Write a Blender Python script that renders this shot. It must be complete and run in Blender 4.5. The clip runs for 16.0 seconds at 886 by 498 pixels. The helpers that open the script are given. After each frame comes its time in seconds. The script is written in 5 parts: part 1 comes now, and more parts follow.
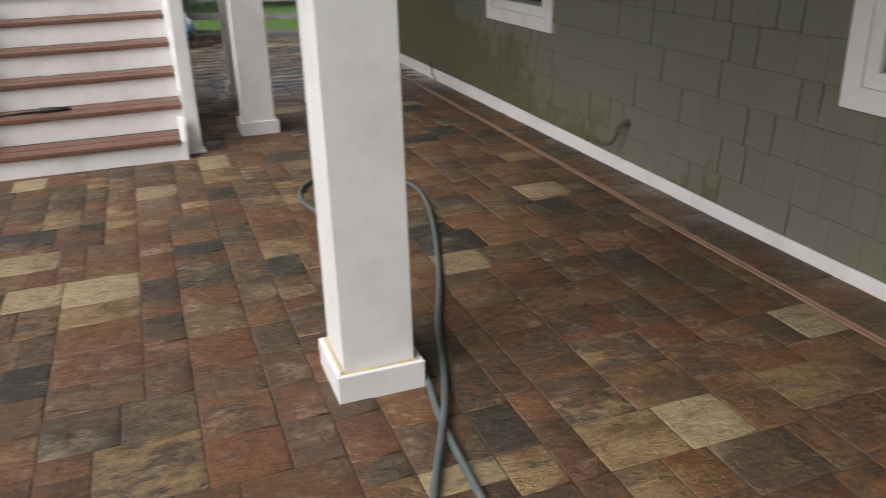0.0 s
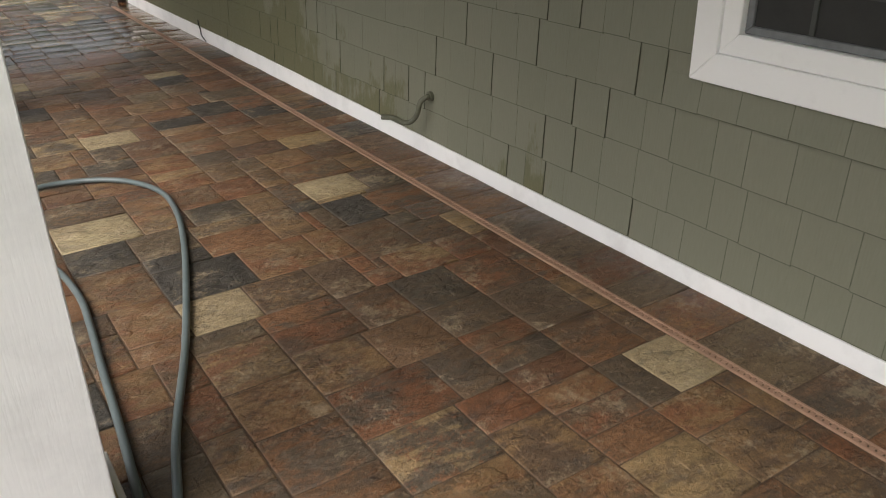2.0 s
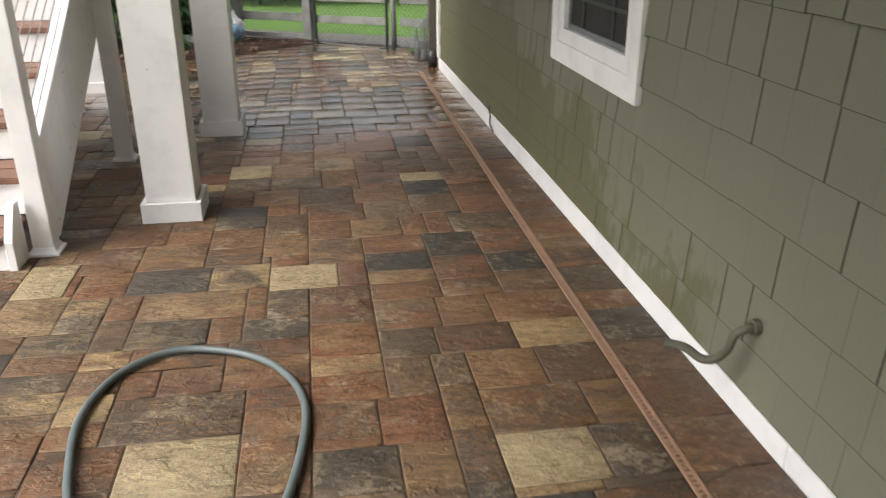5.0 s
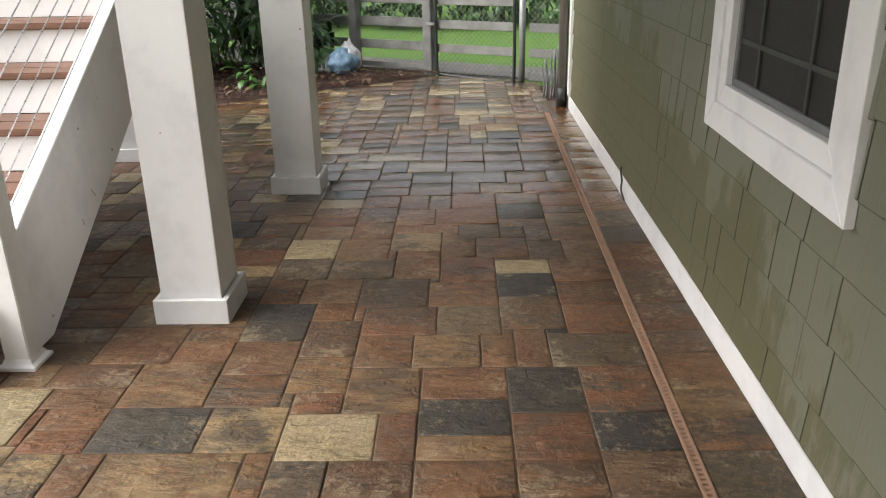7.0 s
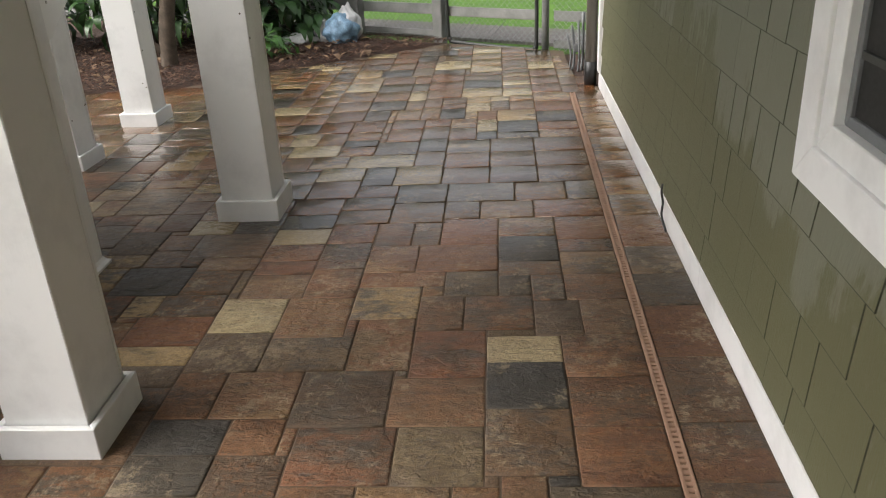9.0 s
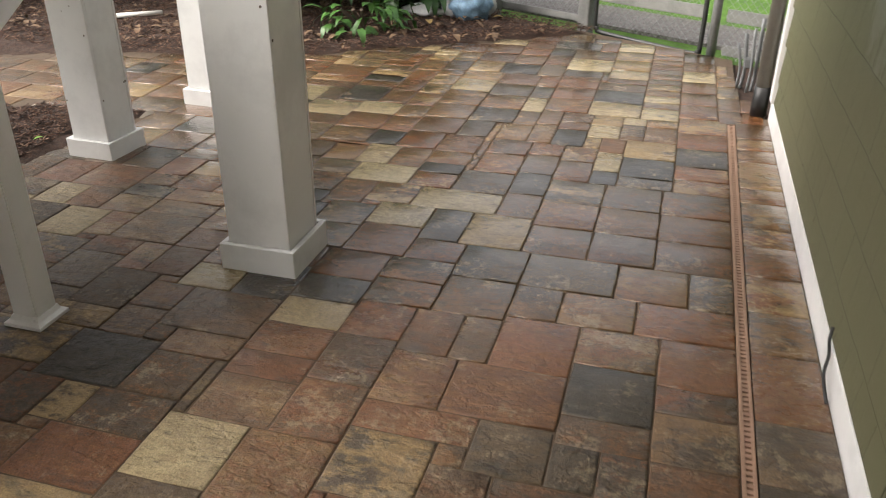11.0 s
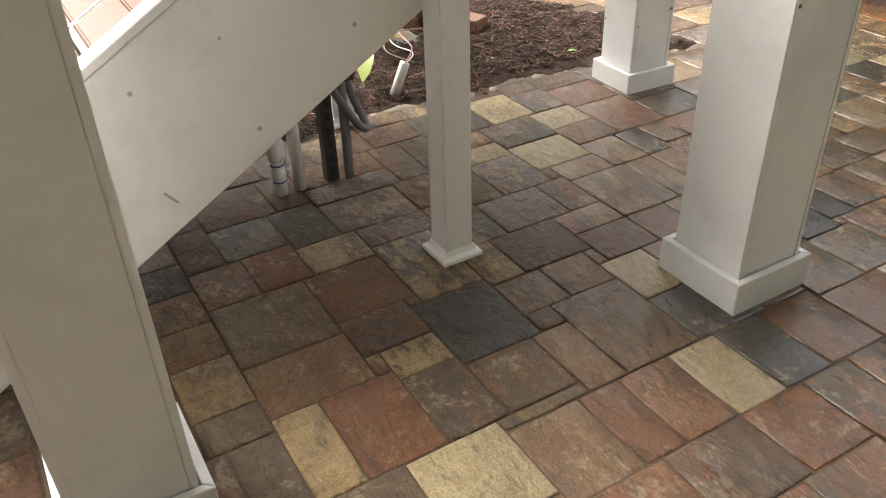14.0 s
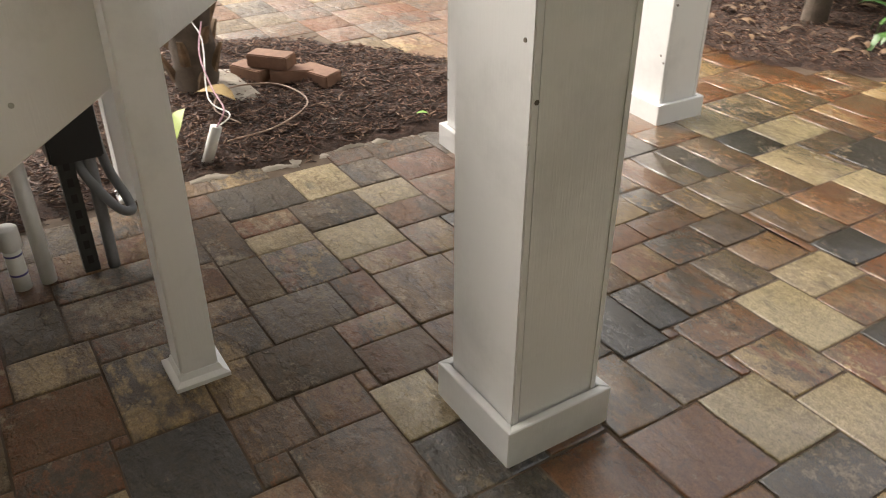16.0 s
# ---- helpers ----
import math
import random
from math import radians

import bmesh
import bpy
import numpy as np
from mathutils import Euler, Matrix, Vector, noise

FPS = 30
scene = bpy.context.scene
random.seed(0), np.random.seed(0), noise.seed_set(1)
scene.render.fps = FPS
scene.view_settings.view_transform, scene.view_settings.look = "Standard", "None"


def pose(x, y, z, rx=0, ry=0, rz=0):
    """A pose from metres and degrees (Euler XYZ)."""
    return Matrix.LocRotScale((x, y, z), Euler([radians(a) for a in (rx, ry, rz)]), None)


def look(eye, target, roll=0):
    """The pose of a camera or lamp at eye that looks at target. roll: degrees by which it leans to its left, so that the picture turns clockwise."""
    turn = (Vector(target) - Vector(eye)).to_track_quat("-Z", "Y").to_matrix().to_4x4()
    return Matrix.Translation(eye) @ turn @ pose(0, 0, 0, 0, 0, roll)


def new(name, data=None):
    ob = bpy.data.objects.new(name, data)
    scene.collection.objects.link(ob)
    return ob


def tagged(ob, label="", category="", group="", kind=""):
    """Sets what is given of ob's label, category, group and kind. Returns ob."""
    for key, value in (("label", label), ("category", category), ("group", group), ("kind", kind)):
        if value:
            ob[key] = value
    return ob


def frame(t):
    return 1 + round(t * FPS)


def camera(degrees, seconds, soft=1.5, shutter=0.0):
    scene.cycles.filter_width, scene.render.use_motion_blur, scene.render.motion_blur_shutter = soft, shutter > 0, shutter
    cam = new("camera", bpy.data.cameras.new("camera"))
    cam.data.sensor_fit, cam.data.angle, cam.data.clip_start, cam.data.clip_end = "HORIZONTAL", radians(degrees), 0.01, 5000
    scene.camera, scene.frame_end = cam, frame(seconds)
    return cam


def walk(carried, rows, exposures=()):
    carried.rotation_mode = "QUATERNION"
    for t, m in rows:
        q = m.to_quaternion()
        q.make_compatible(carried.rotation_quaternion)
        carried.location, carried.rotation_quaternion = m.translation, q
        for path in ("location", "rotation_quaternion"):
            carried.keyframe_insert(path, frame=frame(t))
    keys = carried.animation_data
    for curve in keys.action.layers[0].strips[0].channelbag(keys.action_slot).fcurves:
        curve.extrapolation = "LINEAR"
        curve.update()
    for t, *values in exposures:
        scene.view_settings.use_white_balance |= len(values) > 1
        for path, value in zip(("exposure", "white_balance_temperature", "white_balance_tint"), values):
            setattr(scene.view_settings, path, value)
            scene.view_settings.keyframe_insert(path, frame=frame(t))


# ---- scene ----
cam = camera(57.2, 16.0, soft=1.0, shutter=0.25)
PATH = [
    (0, (-0.024, 0.143, 1.492), (0.594, 1.888, 0.735), -1.7),
    (0.5, (0.09, 0.375, 1.415), (0.989, 1.972, 0.615), -1.3),
    (1, (0.296, 0.548, 1.398), (1.194, 2.118, 0.544), 0.6),
    (1.5, (0.459, 0.728, 1.402), (1.353, 2.276, 0.505), 0.4),
    (2, (0.553, 0.979, 1.393), (1.531, 2.485, 0.513), -1.0),
    (2.5, (0.69, 1.156, 1.401), (1.615, 2.729, 0.581), -2.1),
    (3, (0.893, 1.362, 1.43), (1.646, 3.059, 0.688), -1.2),
    (3.5, (1.02, 1.564, 1.398), (1.634, 3.322, 0.668), -1.8),
    (4, (1.157, 1.835, 1.394), (1.768, 3.572, 0.613), -1.2),
    (4.5, (1.267, 2.101, 1.403), (1.802, 3.852, 0.597), -2.2),
    (5, (1.451, 2.41, 1.408), (1.738, 4.233, 0.639), -0.2),
    (5.2, (1.491, 2.501, 1.398), (1.69, 4.346, 0.653), -0.2),
    (7.3, (1.812, 3.691, 1.379), (1.72, 5.552, 0.654), -0.7),
    (7.5, (1.84, 3.799, 1.382), (1.718, 5.655, 0.647), -0.5),
    (8, (1.873, 4.08, 1.397), (1.737, 5.934, 0.659), -2.1),
    (8.2, (1.904, 4.179, 1.391), (1.77, 6.029, 0.641), -2.8),
    (10.3, (2.048, 5.362, 1.425), (1.833, 7.111, 0.479), -1.6),
    (10.5, (2.085, 5.477, 1.428), (1.795, 7.219, 0.488), -1.1),
    (11, (2.108, 5.738, 1.403), (1.628, 7.443, 0.475), 0.4),
    (11.5, (2.045, 6.017, 1.396), (1.47, 7.668, 0.425), 1.2),
    (12, (1.964, 6.214, 1.368), (1.197, 7.773, 0.378), 0.7),
    (12.5, (1.956, 6.359, 1.335), (0.828, 7.644, 0.297), 0.7),
    (13, (2.024, 6.441, 1.346), (0.661, 7.425, 0.263), -1.3),
    (13.5, (2.036, 6.429, 1.357), (0.608, 7.291, 0.253), -0.7),
    (14, (2.043, 6.45, 1.363), (0.594, 7.278, 0.26), -1.9),
    (14.5, (1.99, 6.569, 1.334), (0.581, 7.476, 0.242), -1.2),
    (15, (1.873, 6.748, 1.32), (0.557, 7.807, 0.249), -0.2),
    (15.5, (1.834, 6.945, 1.271), (0.513, 8.014, 0.215), 0.1),
    (16, (1.933, 7.176, 1.31), (0.487, 8.084, 0.269), 0.0),
]
EXPOSE = [(0, 0.0, 6380, 13), (1.0, 0.12, 6420, 12), (2.0, 0.42, 6480, 11), (3.5, 0.76, 6500, 11), (5.0, 0.83, 6500, 11), (8.0, 0.82, 6450, 10), (11.0, 1.12, 6700, 11), (12.5, 1.34, 6780, 11), (14.5, 1.70, 6820, 11), (16.0, 1.40, 6950, 12)]
walk(cam, [(t, look(eye, target, roll)) for t, eye, target, roll in PATH], EXPOSE)

# ---- light: an overcast day, open to the garden side ----
world = bpy.data.worlds.new("overcast")
scene.world = world
world.use_nodes = True
wn, wl = world.node_tree.nodes, world.node_tree.links
sky = wn.new("ShaderNodeTexSky")
sky.sky_type, sky.sun_disc = "NISHITA", False
sky.sun_elevation, sky.sun_rotation = radians(47), radians(247)
sky.air_density, sky.dust_density, sky.ozone_density = 1.0, 6.0, 0.6
grey = wn.new("ShaderNodeHueSaturation")
grey.inputs["Saturation"].default_value = 0.22
wl.new(sky.outputs[0], grey.inputs["Color"])
wl.new(grey.outputs[0], wn["Background"].inputs["Color"])
wn["Background"].inputs["Strength"].default_value = 0.15
sun = new("sun", bpy.data.lights.new("sun", "SUN"))
sun.data.energy, sun.data.angle, sun.data.color = 1.25, radians(36), (1.0, 0.96, 0.9)
sun.matrix_world = look((-4.6, 2.0, 5.4), (0.0, 4.0, 0.0))


# ---- materials ----
def nodes_of(name):
    m = bpy.data.materials.new(name)
    m.use_nodes = True
    return m, m.node_tree.nodes, m.node_tree.links, m.node_tree.nodes["Principled BSDF"]


def noise_node(n, l, scale, detail=4, vec=None, rough=0.6):
    t = n.new("ShaderNodeTexNoise")
    t.inputs["Scale"].default_value, t.inputs["Detail"].default_value, t.inputs["Roughness"].default_value = scale, detail, rough
    if vec:
        l.new(vec, t.inputs["Vector"])
    return t.outputs["Fac"]


def ramp(n, l, fac, *stops):
    r = n.new("ShaderNodeValToRGB")
    while len(r.color_ramp.elements) < len(stops):
        r.color_ramp.elements.new(0.5)
    for e, (p, c) in zip(r.color_ramp.elements, stops):
        e.position = p
        e.color = (*c, 1) if len(c) == 3 else c
    l.new(fac, r.inputs[0])
    return r.outputs[0]


def grey3(v):
    return (v, v, v)


def mix(n, l, fac, a, b, mode="MIX"):
    m = n.new("ShaderNodeMix")
    m.data_type, m.blend_type = "RGBA", mode
    for sock, v in ((m.inputs[0], fac), (m.inputs[6], a), (m.inputs[7], b)):
        if isinstance(v, (int, float)):
            sock.default_value = v
        elif isinstance(v, tuple):
            sock.default_value = (*v, 1)
        else:
            l.new(v, sock)
    return m.outputs[2]


def math_node(n, l, op, a, b=0.0):
    m = n.new("ShaderNodeMath")
    m.operation = op
    for sock, v in ((m.inputs[0], a), (m.inputs[1], b)):
        if isinstance(v, (int, float)):
            sock.default_value = v
        else:
            l.new(v, sock)
    return m.outputs[0]


def bump(n, l, bsdf, height, strength=0.3, distance=0.01):
    b = n.new("ShaderNodeBump")
    b.inputs["Strength"].default_value, b.inputs["Distance"].default_value = strength, distance
    l.new(height, b.inputs["Height"])
    l.new(b.outputs[0], bsdf.inputs["Normal"])


def place_of(n):
    return n.new("ShaderNodeNewGeometry").outputs["Position"]


def simple(name, colour, rough=0.6, metal=0.0, vary=0.15, scale=12, fine=90, relief=0.1):
    """One base colour with mottling at two scales and a fine relief."""
    m, n, l, b = nodes_of(name)
    p = place_of(n)
    big, small = noise_node(n, l, scale, 3, p), noise_node(n, l, fine, 4, p)
    lo, hi = [max(0, c * (1 - vary)) for c in colour], [min(1, c * (1 + vary)) for c in colour]
    col = ramp(n, l, big, (0.3, tuple(lo)), (0.7, tuple(hi)))
    col = mix(n, l, 0.25, col, ramp(n, l, small, (0.35, tuple(lo)), (0.65, tuple(hi))))
    l.new(col, b.inputs["Base Color"])
    r = ramp(n, l, small, (0.2, grey3(max(0.03, rough - 0.08))), (0.8, grey3(min(1, rough + 0.08))))
    l.new(r, b.inputs["Roughness"])
    b.inputs["Metallic"].default_value = metal
    bump(n, l, b, small, relief, 0.004)
    return m


def white_paint(name, tint=(0.83, 0.825, 0.815)):
    """White painted trim: faint brush grain, a few smudges and dirt specks."""
    m, n, l, b = nodes_of(name)
    p = place_of(n)
    mp = n.new("ShaderNodeMapping")
    mp.inputs["Scale"].default_value = (60, 60, 4)
    l.new(p, mp.inputs["Vector"])
    grain = noise_node(n, l, 3.0, 4, mp.outputs[0])
    smudge = noise_node(n, l, 3.5, 6, p, 0.65)
    speck = n.new("ShaderNodeTexVoronoi")
    speck.inputs["Scale"].default_value = 9
    l.new(p, speck.inputs["Vector"])
    col = ramp(n, l, smudge, (0.32, tuple(c * 0.86 for c in tint)), (0.52, tint))
    dots = ramp(n, l, speck.outputs["Distance"], (0.03, (1, 1, 1)), (0.05, (0, 0, 0)))
    gate = ramp(n, l, noise_node(n, l, 2.0, 2, p), (0.55, (0, 0, 0)), (0.6, (1, 1, 1)))
    col = mix(n, l, math_node(n, l, "MULTIPLY", math_node(n, l, "MULTIPLY", dots, gate), 0.55), col, (0.25, 0.23, 0.2))
    l.new(col, b.inputs["Base Color"])
    b.inputs["Roughness"].default_value = 0.42
    bump(n, l, b, grain, 0.18, 0.003)
    return m


def paver_mat(name, palette, island):
    """Tumbled concrete paver: tones blended and flecked across each stone, slate-like relief, damp sheen."""
    m, n, l, b = nodes_of(name)
    p = place_of(n)
    if island:
        rnd = n.new("ShaderNodeNewGeometry").outputs["Random Per Island"]
    else:
        rnd = n.new("ShaderNodeObjectInfo").outputs["Random"]
    shift = n.new("ShaderNodeCombineXYZ")
    for k, f in enumerate((37.0, 71.0, 13.0)):
        l.new(math_node(n, l, "MULTIPLY", rnd, f), shift.inputs[k])
    vec = n.new("ShaderNodeVectorMath")
    l.new(p, vec.inputs[0]), l.new(shift.outputs[0], vec.inputs[1])
    v = vec.outputs[0]

    def pick(k):
        q = math_node(n, l, "FRACT", math_node(n, l, "MULTIPLY", rnd, k)) if k != 1 else rnd
        r = n.new("ShaderNodeValToRGB")
        r.color_ramp.interpolation = "CONSTANT"
        while len(r.color_ramp.elements) < len(palette):
            r.color_ramp.elements.new(0.5)
        for e, (pos, col) in zip(r.color_ramp.elements, [(q2 / len(palette), cc) for q2, cc in enumerate(palette)]):
            e.position, e.color = pos, (*col, 1)
        l.new(q, r.inputs[0])
        return r.outputs[0]

    # streaks run one way on half of the stones and across on the others
    turn = n.new("ShaderNodeMapping")
    turn.vector_type = "POINT"
    turn.inputs["Scale"].default_value = (1.0, 2.2, 1.0)
    spin = n.new("ShaderNodeCombineXYZ")
    l.new(math_node(n, l, "MULTIPLY", math_node(n, l, "FRACT", math_node(n, l, "MULTIPLY", rnd, 7.7)), 3.14), spin.inputs[2])
    l.new(spin.outputs[0], turn.inputs["Rotation"]), l.new(v, turn.inputs["Vector"])
    s = turn.outputs[0]
    big, mid = noise_node(n, l, 4.2, 5, s, 0.66), noise_node(n, l, 13, 7, s, 0.75)
    speck, grit = noise_node(n, l, 48, 6, v, 0.78), noise_node(n, l, 210, 2, v)
    m1 = math_node(n, l, "ADD", math_node(n, l, "MULTIPLY", big, 0.8), math_node(n, l, "MULTIPLY", mid, 0.45))
    col = mix(n, l, ramp(n, l, m1, (0.56, (0, 0, 0)), (0.66, (1, 1, 1))), pick(1), pick(17.31))
    m2 = math_node(n, l, "ADD", math_node(n, l, "MULTIPLY", mid, 0.75), math_node(n, l, "MULTIPLY", speck, 0.45))
    col = mix(n, l, math_node(n, l, "MULTIPLY", ramp(n, l, m2, (0.61, (0, 0, 0)), (0.68, (1, 1, 1))), 0.8), col, pick(5.93))
    # dark manganese blotches and pale lime flecks
    dark = math_node(n, l, "ADD", math_node(n, l, "MULTIPLY", noise_node(n, l, 8, 5, s, 0.7), 0.75), math_node(n, l, "MULTIPLY", speck, 0.45))
    col = mix(n, l, math_node(n, l, "MULTIPLY", ramp(n, l, dark, (0.65, (0, 0, 0)), (0.74, (1, 1, 1))), 0.6), col, (0.026, 0.023, 0.02))
    pale = math_node(n, l, "ADD", math_node(n, l, "MULTIPLY", noise_node(n, l, 5, 4, vec.outputs[0], 0.6), 0.6), math_node(n, l, "MULTIPLY", noise_node(n, l, 34, 6, v, 0.8), 0.6))
    col = mix(n, l, math_node(n, l, "MULTIPLY", ramp(n, l, pale, (0.65, (0, 0, 0)), (0.72, (1, 1, 1))), 0.6), col, (0.26, 0.2, 0.125))
    col = mix(n, l, 0.5, col, ramp(n, l, grit, (0.3, grey3(0.25)), (0.7, grey3(0.75))), "OVERLAY")
    col = mix(n, l, 0.65, col, ramp(n, l, speck, (0.32, grey3(0.25)), (0.68, grey3(0.75))), "OVERLAY")
    l.new(col, b.inputs["Base Color"])
    wet = noise_node(n, l, 0.9, 3, p)
    damp = math_node(n, l, "ADD", math_node(n, l, "MULTIPLY", wet, 0.7), math_node(n, l, "MULTIPLY", mid, 0.4))
    sep = n.new("ShaderNodeSeparateXYZ")
    l.new(p, sep.inputs[0])
    rain = n.new("ShaderNodeMapRange")
    rain.interpolation_type = "SMOOTHSTEP"
    rain.inputs["From Min"].default_value, rain.inputs["From Max"].default_value = 7.4, 8.8
    shelter = math_node(n, l, "MULTIPLY", math_node(n, l, "MINIMUM", math_node(n, l, "SUBTRACT", sep.outputs[0], 1.0), 0.0), 0.8)
    l.new(math_node(n, l, "ADD", math_node(n, l, "ADD", sep.outputs[1], shelter), math_node(n, l, "MULTIPLY", wet, 0.9)), rain.inputs["Value"])
    dry = ramp(n, l, damp, (0.40, grey3(0.36)), (0.62, grey3(0.72)))
    soaked = ramp(n, l, damp, (0.44, grey3(0.06)), (0.68, grey3(0.26)))
    # some stones hold more water than their neighbours
    own = math_node(n, l, "MULTIPLY", math_node(n, l, "SUBTRACT", math_node(n, l, "FRACT", math_node(n, l, "MULTIPLY", rnd, 23.7)), 0.5), 0.22)
    l.new(math_node(n, l, "MAXIMUM", math_node(n, l, "ADD", mix(n, l, rain.outputs[0], dry, soaked), own), 0.08), b.inputs["Roughness"])
    b.inputs["Specular IOR Level"].default_value = 0.5
    # cleft face: broad swells broken by split ledges and a few ridges
    swell = noise_node(n, l, 5.5, 2, v)
    ledge = ramp(n, l, noise_node(n, l, 5.0, 5, s, 0.58), (0.47, (0, 0, 0)), (0.53, (1, 1, 1)))
    ledge2 = ramp(n, l, noise_node(n, l, 8.0, 4, vec.outputs[0], 0.6), (0.55, (0, 0, 0)), (0.585, (1, 1, 1)))
    hgt = math_node(n, l, "ADD", math_node(n, l, "MULTIPLY", swell, 1.5), math_node(n, l, "MULTIPLY", ledge, 0.19))
    hgt = math_node(n, l, "ADD", hgt, math_node(n, l, "MULTIPLY", ledge2, 0.12))
    hgt = math_node(n, l, "ADD", hgt, math_node(n, l, "ADD", math_node(n, l, "MULTIPLY", mid, 0.42), math_node(n, l, "MULTIPLY", speck, 0.14)))
    bump(n, l, b, hgt, 1.0, 0.021)
    # standing water flattens the relief
    l.new(math_node(n, l, "SUBTRACT", 1.0, math_node(n, l, "MULTIPLY", rain.outputs[0], 0.74)), [q for q in n if q.type == "BUMP"][0].inputs["Strength"])
    # a thin film of water stands in patches on the soaked end
    film = n.new("ShaderNodeBump")
    film.inputs["Strength"].default_value, film.inputs["Distance"].default_value = 0.5, 0.012
    l.new(math_node(n, l, "ADD", swell, math_node(n, l, "MULTIPLY", mid, 0.25)), film.inputs["Height"])
    l.new(film.outputs[0], b.inputs["Coat Normal"])
    l.new(math_node(n, l, "MULTIPLY", rain.outputs[0], ramp(n, l, damp, (0.46, grey3(0.95)), (0.66, grey3(0.1)))), b.inputs["Coat Weight"])
    b.inputs["Coat Roughness"].default_value = 0.14
    return m


EARTH = [(0.1273, 0.0579, 0.0212), (0.0750, 0.0444, 0.0221), (0.1364, 0.0538, 0.0195), (0.0966, 0.0579, 0.0279), (0.1501, 0.0713, 0.0279), (0.0636, 0.0444, 0.0262), (0.1226, 0.0672, 0.0304), (0.1000, 0.0434, 0.0178), (0.1647, 0.0951, 0.0390), (0.0840, 0.0538, 0.0279)]
CREAM = [(0.2868, 0.2237, 0.1231), (0.2458, 0.1865, 0.1034), (0.3176, 0.252, 0.1379), (0.2664, 0.2016, 0.1103)]
CHAR = [(0.0344, 0.0281, 0.0193), (0.0510, 0.0389, 0.0242), (0.0332, 0.0270, 0.0193), (0.0420, 0.0350, 0.0260)]
SLATE = [(0.0634, 0.0451, 0.0258), (0.0968, 0.0640, 0.0324), (0.0473, 0.0357, 0.0221), (0.1236, 0.0847, 0.0412), (0.0818, 0.0526, 0.0280)]
TAN = [(0.2157, 0.1417, 0.0633), (0.1233, 0.0778, 0.0376), (0.2650, 0.1823, 0.0831), (0.1479, 0.0638, 0.0257), (0.0678, 0.0488, 0.0297)]
PAVER = {(k, i): paver_mat(f"paver_{k}{'_field' if i else ''}", pal, i) for k, pal in (("earth", EARTH), ("cream", CREAM), ("charcoal", CHAR), ("tan", TAN), ("slate", SLATE)) for i in (False, True)}


def shingle_mat(name, island):
    """Sage green painted cedar shingles with water-borne algae low on the wall."""
    m, n, l, b = nodes_of(name)
    p = place_of(n)
    rnd = n.new("ShaderNodeNewGeometry").outputs["Random Per Island"] if island else n.new("ShaderNodeObjectInfo").outputs["Random"]
    base = ramp(n, l, rnd, (0.0, (0.162, 0.164, 0.117)), (0.5, (0.172, 0.173, 0.126)), (1.0, (0.182, 0.181, 0.133)))
    mp = n.new("ShaderNodeMapping")
    mp.inputs["Scale"].default_value = (1, 30, 2.5)
    l.new(p, mp.inputs["Vector"])
    grain = noise_node(n, l, 6, 5, mp.outputs[0])
    base = mix(n, l, 0.35, base, ramp(n, l, grain, (0.3, (0.138, 0.141, 0.099)), (0.7, (0.192, 0.192, 0.142))))
    sep = n.new("ShaderNodeSeparateXYZ")
    l.new(p, sep.inputs[0])
    drip = n.new("ShaderNodeMapping")
    drip.inputs["Scale"].default_value = (1, 1.3, 0.45)
    l.new(p, drip.inputs["Vector"])
    # algae film: creeps up from the splash zone and spreads towards the downspout end
    drift = math_node(n, l, "ADD", math_node(n, l, "MULTIPLY", noise_node(n, l, 1.6, 3, p), 1.1), math_node(n, l, "MULTIPLY", noise_node(n, l, 16, 6, drip.outputs[0], 0.75), 0.55))
    far = math_node(n, l, "MULTIPLY", math_node(n, l, "SUBTRACT", sep.outputs[1], 5.2), 0.18)
    low = math_node(n, l, "MULTIPLY", math_node(n, l, "SUBTRACT", 0.40, sep.outputs[2]), 0.85)
    score = math_node(n, l, "ADD", math_node(n, l, "ADD", math_node(n, l, "ADD", drift, far), low), math_node(n, l, "MULTIPLY", math_node(n, l, "SUBTRACT", rnd, 0.5), 0.16))
    film = ramp(n, l, score, (0.885, (0, 0, 0)), (0.965, (1, 1, 1)))
    base = mix(n, l, math_node(n, l, "MULTIPLY", film, 0.75), base, (0.098, 0.094, 0.039))
    l.new(base, b.inputs["Base Color"])
    b.inputs["Roughness"].default_value = 0.5
    bump(n, l, b, grain, 0.45, 0.004)
    return m


# shingle rims, a darker olive than the faces
EDGE = simple("dark_shingle_edge", (0.078, 0.080, 0.052), 0.7, vary=0.35, scale=25)
SHINGLE, SHINGLE_FIELD = shingle_mat("sage_shingle", False), shingle_mat("sage_shingle_field", True)
WHITE = white_paint("white_trim_paint")
WHITE_COL = white_paint("white_column_paint", (0.78, 0.78, 0.77))
SAND = simple("joint_sand", (0.085, 0.058, 0.037), 0.95, vary=0.3, scale=20, relief=0.5)
PALE_SAND = simple("pale_sand", (0.29, 0.255, 0.21), 0.95, vary=0.2, scale=18, relief=0.6)
DRAIN = simple("terracotta_plastic", (0.30, 0.185, 0.125), 0.55, vary=0.15)
CAULK = simple("yellowed_caulk", (0.55, 0.46, 0.29), 0.6)
# near-black that puts shade into hollows and the room by colour
DARK = simple("shade_black", (0.02, 0.018, 0.016), 0.9)
TREAD = simple("stained_decking", (0.17, 0.085, 0.055), 0.5, vary=0.25, scale=6, relief=0.25)
STEEL = simple("cable_steel", (0.55, 0.55, 0.55), 0.3, 1.0)
HOSE = simple("grey_green_hose", (0.10, 0.125, 0.125), 0.4, vary=0.15, relief=0.15)
